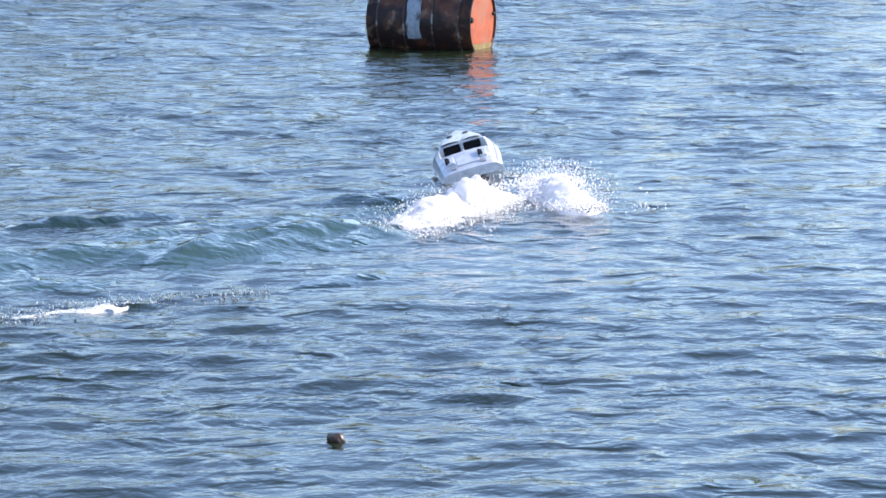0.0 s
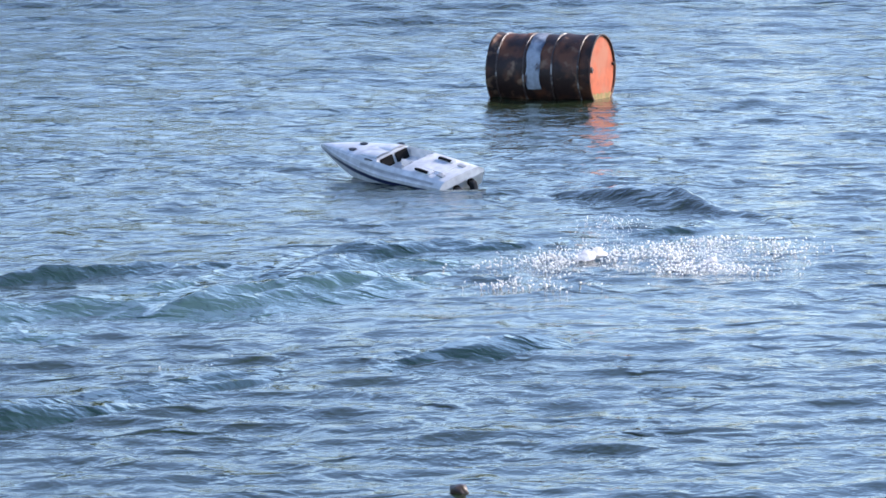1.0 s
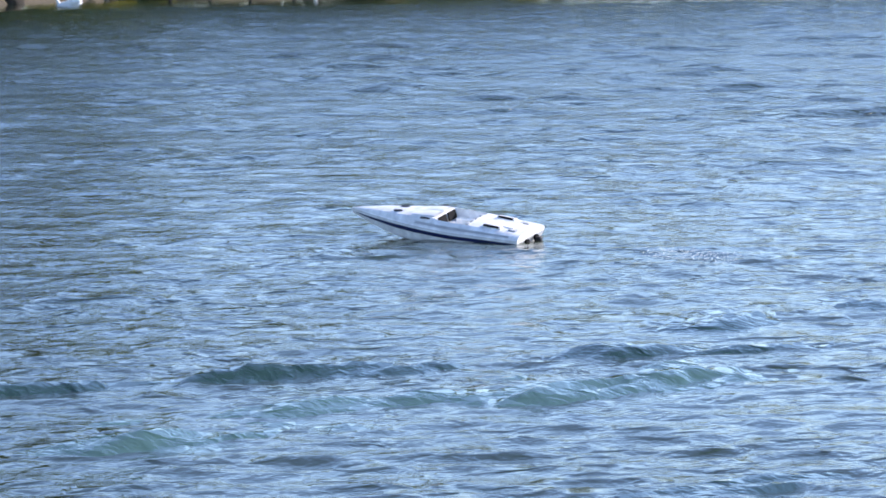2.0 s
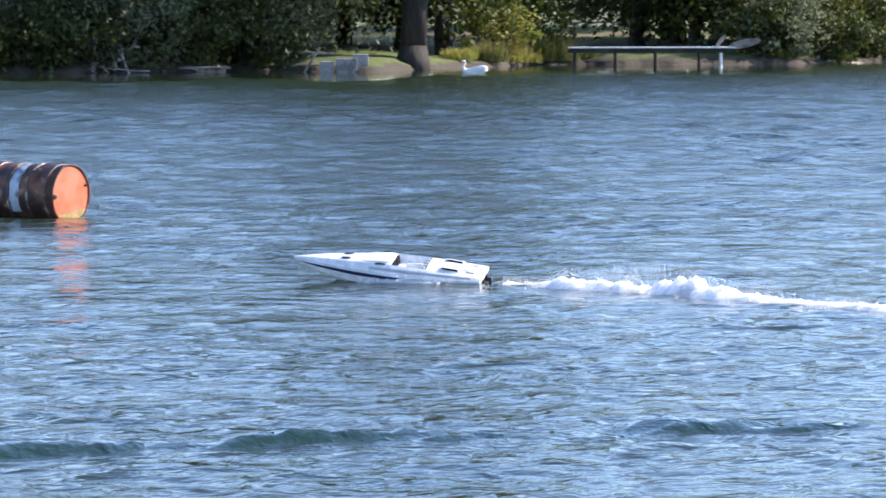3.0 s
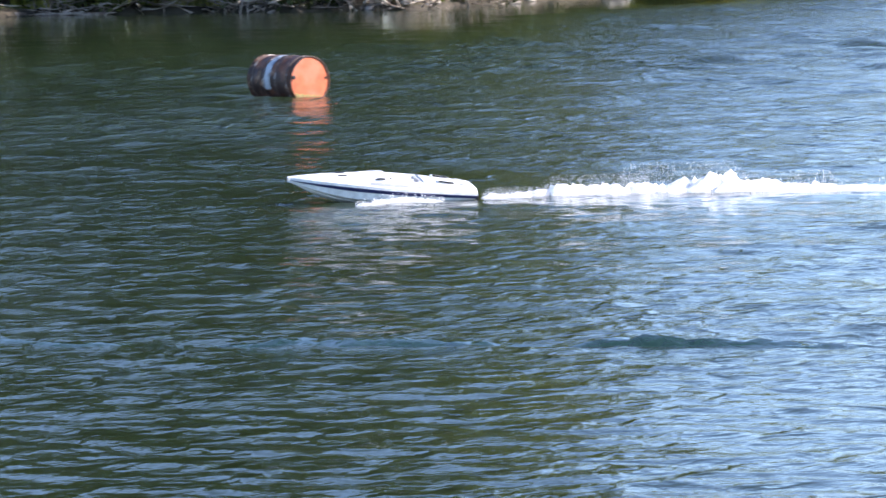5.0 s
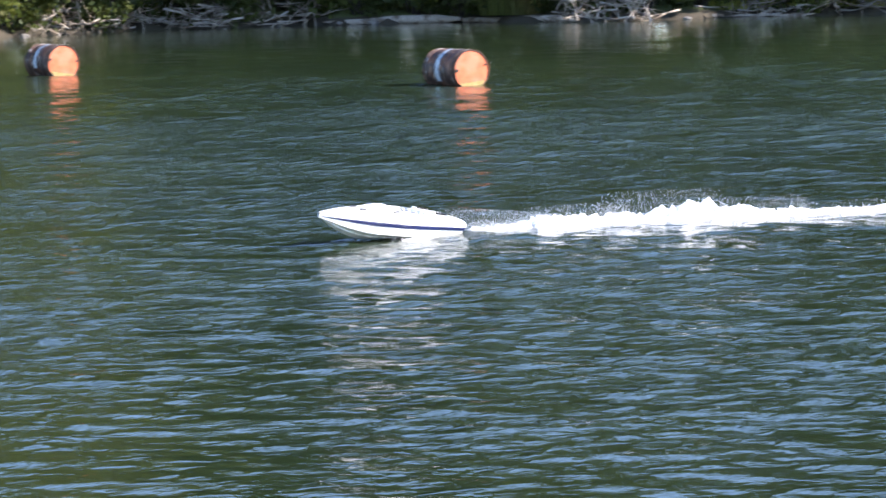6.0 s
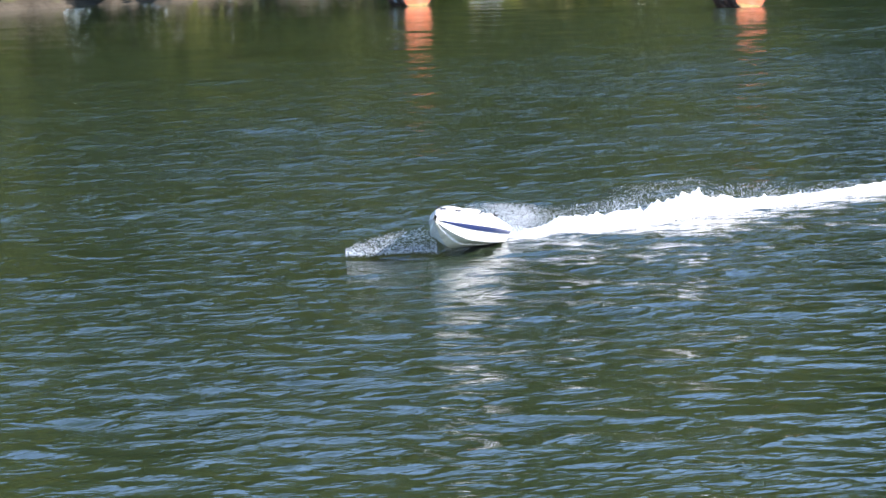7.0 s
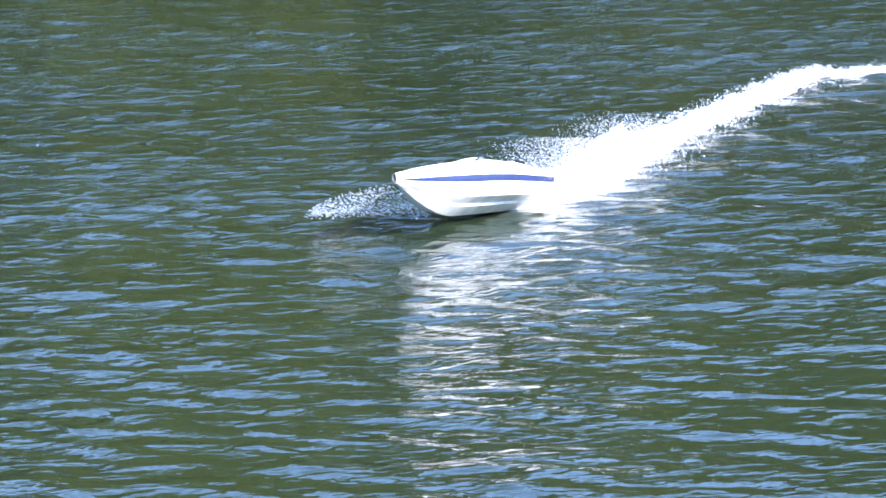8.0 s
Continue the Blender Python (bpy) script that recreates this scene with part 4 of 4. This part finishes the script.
steps = thing("wooden_steps", "white wooden steps leading down to the water", "steps", facing(43.86, -0.2) @ pose(0, 0, 0, 0, 0, 22))
for k in range(5):
    bm = bmesh.new()
    box(bm, (0.78, 0.20, 0.085), pose(0, 0.17 * k, 0.07 + 0.165 * k), 0.008)
    part("tread", bm, WHITEWOOD, steps)
for x in (-0.42, 0.42):
    bm = bmesh.new()
    box(bm, (0.05, 1.0, 0.08), pose(x, 0.36, 0.36, 44), 0.006)
    part("stringer", bm, GREYWOOD, steps, "grey stringer board")
bm = bmesh.new()
box(bm, (0.14, 0.10, 0.46), pose(0.90, 0.0, 0.23), 0.01)
part("end_post", bm, WHITEWOOD, steps, "white end board")
bm = bmesh.new()
box(bm, (0.95, 0.06, 0.10), pose(0.72, 0.02, 0.62, 0, 32), 0.008)
part("handrail", bm, GREYWOOD, steps, "sloping weathered rail")
for x in (0.46, 0.84):
    bm = bmesh.new()
    box(bm, (0.07, 0.07, 0.75), pose(x, 0.05, 0.36), 0.006)
    part("post", bm, GREYWOOD, steps, "dark post")
bm = bmesh.new()
box(bm, (1.5, 1.2, 0.12), pose(-0.1, 1.55, 0.84), 0.01)
part("landing", bm, GREYWOOD, steps, "grey plank landing")

chair = thing("deck_chair", "folding deck chair with blue canvas", "chair", facing(44.17, 1.6, 0.9))
for x in (-0.26, 0.26):
    for tilt, ln in ((35, 1.15), (-30, 0.95)):
        bm = bmesh.new()
        box(bm, (0.035, 0.035, ln), pose(x, 0, 0.42, tilt), 0.005)
        part("frame_bar", bm, WHITEWOOD, chair, "pale frame bar")
bm = bmesh.new()
rows = [[bm.verts.new((x, y, z)) for x in (-0.24, 0.24)] for y, z in ((-0.22, 0.34), (0.0, 0.27), (0.14, 0.40), (0.25, 0.62), (0.33, 0.88))]
for a, b in zip(rows, rows[1:]):
    bm.faces.new((a[0], a[1], b[1], b[0]))
bmesh.ops.solidify(bm, geom=bm.faces[:], thickness=0.012)
part("canvas", bm, BLUECLOTH, chair, "blue canvas sling")

dock = thing("block_dock", "grey concrete blocks and planks at the water's edge", "dock", facing(36.1, -0.1))
for x, y, z, sx, sz in ((0.35, 0.0, 0.18, 0.62, 0.42), (-0.22, 0.05, 0.14, 0.40, 0.34), (0.75, 0.1, 0.26, 0.45, 0.5)):
    bm = bmesh.new()
    box(bm, (sx, 0.5, sz), pose(x, y, z), 0.02)
    part("block", bm, CONCRETE, dock)
bm = bmesh.new()
box(bm, (0.9, 0.12, 0.05), pose(-0.45, 0.2, 0.55, 0, 3), 0.008)
part("plank", bm, GREYWOOD, dock)
bm = bmesh.new()
box(bm, (0.07, 0.07, 0.85), pose(-0.65, 0.1, 0.33, 0, 32), 0.008)
part("prop", bm, GREYWOOD, dock, "leaning wooden prop")

raft = thing("plank_raft", "low pale plank raft by the bank", "raft", facing(37.85, -0.4, 0.02))
for k in range(4):
    bm = bmesh.new()
    box(bm, (1.5 - 0.1 * k, 0.16, 0.06), pose(0.02 * k, -0.3 + 0.18 * k, 0.09 + 0.01 * (k % 2), 0, 0, 1.5 * (k % 3 - 1)), 0.012)
    part("plank", bm, GREYWOOD, raft)
for y in (-0.15, 0.15):
    bm = bmesh.new()
    limb(bm, (-0.6, y, 0.02), (0.6, y, 0.02), 0.06, 0.06, 10)
    part("float", bm, DEADWOOD, raft, "round float log")

pier = thing("pier", "narrow white-topped pier on posts", "pier", pose(-67.0, 108.0, 0, 0, 0, 30.5))
bm = bmesh.new()
box(bm, (5.0, 0.7, 0.045), pose(0, 0, 0.62), 0.008)
part("deck", bm, WHITEWOOD, pier)
bm = bmesh.new()
box(bm, (5.0, 0.06, 0.12), pose(0, -0.32, 0.53), 0.006)
part("beam", bm, BARK, pier, "dark beam under the planks")
# all but the right-hand posts get bark's dark colour in place of shade
for x in (-2.3, -1.1, 0.1, 1.4, 2.05):
    for y in (-0.3, 0.3):
        bm = bmesh.new()
        limb(bm, (x, y, -1.2), (x, y, 0.6), 0.045, 0.045, 8)
        part("post", bm, WHITEWOOD if x > 2 else BARK, pier, "pale post" if x > 2 else "")
for x, up, turn, ln in ((2.05, 0.80, -52, 0.5), (2.75, 0.72, -12, 1.0)):
    fin = bmesh.new()
    prof = [(-0.5, 0.03), (-0.3, 0.14), (0.1, 0.17), (0.42, 0.10), (0.5, 0.03)]
    top = [fin.verts.new((u * ln, 0.02, w * 0.9 * ln)) for u, w in prof]
    low = [fin.verts.new((u * ln, 0.02, -w * 0.7 * ln)) for u, w in prof]
    for k in range(4):
        fin.faces.new((low[k], low[k + 1], top[k + 1], top[k]))
    bmesh.ops.solidify(fin, geom=fin.faces[:], thickness=0.03)
    bmesh.ops.transform(fin, matrix=pose(x, -0.1, up, 0, turn), verts=fin.verts)
    part("paddle_blade", fin, CONCRETE, pier, "pale grey paddle blade")

table = thing("picnic_bench", "pale plank bench on the shaded lawn", "bench", facing(32.6, 16, 0.62))
bm = bmesh.new()
box(bm, (1.9, 0.4, 0.06), pose(0, 0, 0.62), 0.01)
part("top", bm, WHITEWOOD, table)
for x in (-0.7, 0.7):
    bm = bmesh.new()
    box(bm, (0.08, 0.36, 0.62), pose(x, 0, 0.31), 0.008)
    part("leg", bm, GREYWOOD, table)


def build_swan(m):
    swan = thing("swan", "white swan afloat near the bank", "swan", m)
    bm = bmesh.new()
    bmesh.ops.create_uvsphere(bm, u_segments=20, v_segments=14, radius=1)
    for v in bm.verts:
        x = v.co.x
        tail = 0.10 * max(x - 0.3, 0) ** 1.2
        v.co = Vector((x * 0.36, v.co.y * (0.15 - 0.05 * max(x, 0)), v.co.z * (0.13 - 0.05 * max(x, 0)) + tail + 0.05))
    part("body", bm, FEATHER, swan, smooth=True)
    bm = bmesh.new()
    pts = [(-0.26, 0, 0.10), (-0.33, 0, 0.16), (-0.33, 0, 0.23), (-0.28, 0, 0.29), (-0.28, 0, 0.33), (-0.32, 0, 0.36), (-0.37, 0, 0.35)]
    rad = [0.06, 0.045, 0.035, 0.030, 0.032, 0.040, 0.030]
    for k in range(6):
        limb(bm, pts[k], pts[k + 1], rad[k], rad[k + 1], 10)
    part("neck", bm, FEATHER, swan, smooth=True)
    bm = bmesh.new()
    limb(bm, (-0.37, 0, 0.35), (-0.45, 0, 0.32), 0.022, 0.008, 8)
    part("beak", bm, BEAK, swan, "orange beak")
    for y in (0.11, -0.11):
        bm = bmesh.new()
        bmesh.ops.create_uvsphere(bm, u_segments=14, v_segments=8, radius=1)
        for v in bm.verts:
            v.co = Vector((v.co.x * 0.27 + 0.08, v.co.y * 0.04 + y, v.co.z * 0.10 + 0.13 + v.co.x * 0.05))
        part("wing", bm, FEATHER, swan, smooth=True)
    return swan


first_swan = build_swan(pose(-66.2, 97.4, 0.0, 0, 0, 25))
white_box = thing("white_dock", "small white floating dock at the bank", "dock", facing(68.1, -0.3))
for k in range(3):
    bm = bmesh.new()
    box(bm, (0.75, 0.22, 0.08), pose(0, 0.24 * k, 0.12), 0.012)
    part("plank", bm, WHITEWOOD, white_box)
for x in (-0.28, 0.28):
    bm = bmesh.new()
    box(bm, (0.14, 0.65, 0.14), pose(x, 0.24, 0.02), 0.02)
    part("float", bm, CONCRETE, white_box)


# ---- everything that moves ----
RUN = [  # seconds, stern x, y, heading, bow-up, heel to starboard (degrees)
    (-1.5, -8.0, 13.2, 88, 3, 0), (-0.9, -7.8, 16.2, 90, 4, -6), (-0.4, -7.55, 18.9, 98, 3, -12),
    (0.0, -7.86, 20.62, 114, 1.4, -17), (0.25, -8.09, 21.30, 123, 2.0, -20), (0.5, -8.42, 21.91, 132.6, 2.3, -21.6), (0.75, -8.97, 22.53, 141, 2.3, -20.5),
    (1.0, -9.63, 23.06, 148.5, 2.3, -19), (1.25, -10.33, 23.47, 155.5, 2.5, -17), (1.5, -11.11, 23.79, 162.7, 2.7, -14.6), (1.7, -12.0, 24.25, 167, 2.7, -14),
    (2.25, -14.2, 25.25, -178, 2.6, -15), (2.8, -16.5, 25.78, -163, 2.3, -16), (3.0, -17.52, 25.9, -158, 2.3, -16), (3.5, -19.12, 25.05, -148, 2.4, -14.3),
    (4.0, -21.07, 24.02, -140.5, 2.8, -15.5), (4.5, -22.82, 22.71, -129.5, 2.4, -12.6), (4.7, -23.52, 22.02, -124, 2.6, -11), (5.25, -25.15, 19.45, -101, 3, -12),
    (5.8, -25.85, 16.45, -77, 3.3, -12), (6.0, -25.97, 15.33, -69, 3.3, -12), (6.2, -25.68, 14.05, -61, 3.2, -11), (6.5, -24.88, 12.15, -50, 3.0, -9),
    (7.0, -23.50, 9.36, -33, 4.0, -8), (7.5, -20.45, 7.35, -30.5, 4.8, -3), (8.0, -17.98, 5.84, -38.5, 4.5, 14),
]


SIT = ((0.0, 4.7, 6.0, 6.5, 8.0), (-0.045, -0.045, -0.012, 0.002, -0.003))  # she lifts as she planes faster


def run_at(t):
    ts = [r[0] for r in RUN]
    cols = []
    for k in range(1, 6):
        v = np.array([r[k] for r in RUN], float)
        if k == 3:
            v = np.degrees(np.unwrap(np.radians(v)))
        cols.append(float(np.interp(t, ts, v)))
    return cols


def motions():
    # the boat
    walk(boat, [(t, pose(x, y, float(np.interp(t, *SIT)), heel, -up, hd)) for t, x, y, hd, up, heel in RUN if t >= 0])
    # distance run along the path
    fine = np.arange(-1.5, 8.001, 0.02)
    pts = np.array([run_at(t)[:2] for t in fine])
    dist = np.concatenate([[0], np.cumsum(np.hypot(*np.diff(pts, axis=0).T))])
    steps = np.arange(0, 8.01, 0.25)
    for ob, lag in TRAIL:
        rows = []
        for t in steps:
            back = float(np.interp(np.interp(t, fine, dist) - lag, dist, fine))
            x, y = run_at(back)[:2]
            x2, y2 = run_at(back + 0.05)[:2]
            z = float(np.interp(t, [1.5, 2.6, 4.0, 5.2, 8.0], [-0.30, -0.01, 0.0, 0.005, 0.012]))
            rows.append((float(t), pose(x, y, z, 0, 0, math.degrees(math.atan2(y2 - y, x2 - x)) + 180)))
        walk(ob, rows)

    def beside(ob, ahead, left, keys, turn=0.0):
        """Carry a piece with the boat, rising and sinking by keys (seconds, height)."""
        rows = []
        for t in steps:
            x, y, hd, up, heel = run_at(t)
            c, s = math.cos(radians(hd)), math.sin(radians(hd))
            z = float(np.interp(t, [k[0] for k in keys], [k[1] for k in keys]))
            rows.append((float(t), pose(x + c * ahead - s * left, y + s * ahead + c * left, z, 0, 0, hd + turn)))
        walk(ob, rows)

    beside(plume, -0.75, 0, [(0, -0.5), (5.0, -0.5), (5.8, -0.10), (7.0, -0.03), (8.0, 0.03)], 180)
    beside(bow_spray, 0.98, -0.34, [(0, -0.5), (6.2, -0.5), (6.7, 0.02), (8.0, 0.06)], -78)
    beside(side_wash, 0.55, 0.21, [(0, -0.2), (1.6, -0.2), (2.8, 0.0), (5.8, 0.0), (6.8, -0.1), (8.0, -0.15)], 180)
    beside(stern_wave, -0.75, 0.05, [(0, -0.02), (1.8, 0.0), (3.0, -0.12), (8.0, -0.25)], 180)

    def settle(ob, place, keys, to=None):
        """A piece left on the lake, which sinks away by keys, drifting to a second place."""
        x, y, turn = place
        x2, y2, turn2 = to or place
        rows = []
        for t, z in keys:
            f = t / 8.0
            rows.append((t, pose(x + (x2 - x) * f, y + (y2 - y) * f, z, 0, 0, turn + (turn2 - turn) * f)))
        walk(ob, rows)

    settle(turn_foam, (-7.45, 19.1, 93), [(0, 0.02), (0.5, 0.0), (0.8, -0.06), (1.2, -0.11), (1.7, -0.16), (3, -0.4), (8, -0.5)])
    settle(arc_foam, (-7.18, 20.0, 122), [(0, 0.04), (0.4, 0.02), (0.8, -0.04), (1.4, -0.10), (2, -0.15), (3, -0.3), (8, -0.5)], (-4.4, 16.0, 90))
    settle(jet_foam, (-7.88, 20.8, 108), [(0, -0.12), (0.25, -0.02), (0.5, 0.01), (0.8, -0.07), (1.0, -0.11), (1.5, -0.14), (2.2, -0.3), (8, -0.5)])
    settle(churn, (-7.95, 16.8, 78), [(0, 0.01), (1.2, 0.01), (2.0, -0.01), (3.0, -0.06), (8, -0.3)], (-12.0, 15.4, 60))
    walk(wash_inner, [(0.0, pose(-8.0, 17.6, -0.05, 0, 0, 80)), (0.6, pose(-8.3, 18.4, 0.0, 0, 0, 84)), (1.0, pose(-8.5, 19.0, 0.01, 0, 0, 88)), (1.7, pose(-9.2, 20.2, 0.01, 0, 0, 84)), (3.0, pose(-10.5, 21.5, -0.1, 0, 0, 80)), (8.0, pose(-12, 22, -0.3, 0, 0, 80))])
    settle(lace, (-7.42, 19.0, 92), [(0, -0.08), (0.5, -0.03), (0.8, 0.012), (1.0, 0.010), (1.5, -0.022), (2.2, -0.06), (8, -0.4)])
    settle(lace_arc, (-6.95, 19.7, 105), [(0, -0.08), (0.4, -0.02), (0.7, 0.012), (1.1, 0.006), (1.6, -0.022), (2.4, -0.06), (8, -0.4)])
    settle(edge_foam, (-7.4, 15.0, 70), [(0, 0.0), (0.5, -0.012), (0.9, -0.035), (1.4, -0.08), (8, -0.4)])
    walk(wash_far, [(0.0, pose(-8.9, 17.8, -0.02, 0, 0, 62)), (1.0, pose(-9.5, 17.6, 0.0, 0, 0, 60)), (1.5, pose(-9.9, 17.2, 0.0, 0, 0, 57)), (2.8, pose(-11.6, 16.2, 0.0, 0, 0, 52)),
                    (4.0, pose(-13.7, 15.0, 0.0, 0, 0, 42)), (4.7, pose(-14.8, 14.3, -0.01, 0, 0, 38)), (6.0, pose(-16.5, 13.0, -0.05, 0, 0, 33)), (8.0, pose(-18, 10.5, -0.13, 0, 0, 30))])
    walk(wash_near, [(0.0, pose(-7.2, 14.9, -0.03, 0, 0, 75)), (1.0, pose(-6.95, 14.4, 0.0, 0, 0, 72)), (1.7, pose(-6.7, 14.3, 0.0, 0, 0, 70)), (4.0, pose(-5, 13.5, -0.05, 0, 0, 66)), (8.0, pose(-3, 12, -0.15, 0, 0, 60))])
    walk(wash_turn, [(0.0, pose(-7.2, 20.6, -0.10, 0, 0, 118)), (0.5, pose(-7.6, 21.6, -0.01, 0, 0, 125)), (1.0, pose(-7.9, 22.4, 0.0, 0, 0, 135)), (1.7, pose(-8.2, 23.0, -0.01, 0, 0, 140)), (3.0, pose(-8.5, 24, -0.12, 0, 0, 140)), (8.0, pose(-9, 26, -0.2, 0, 0, 140))])


motions()
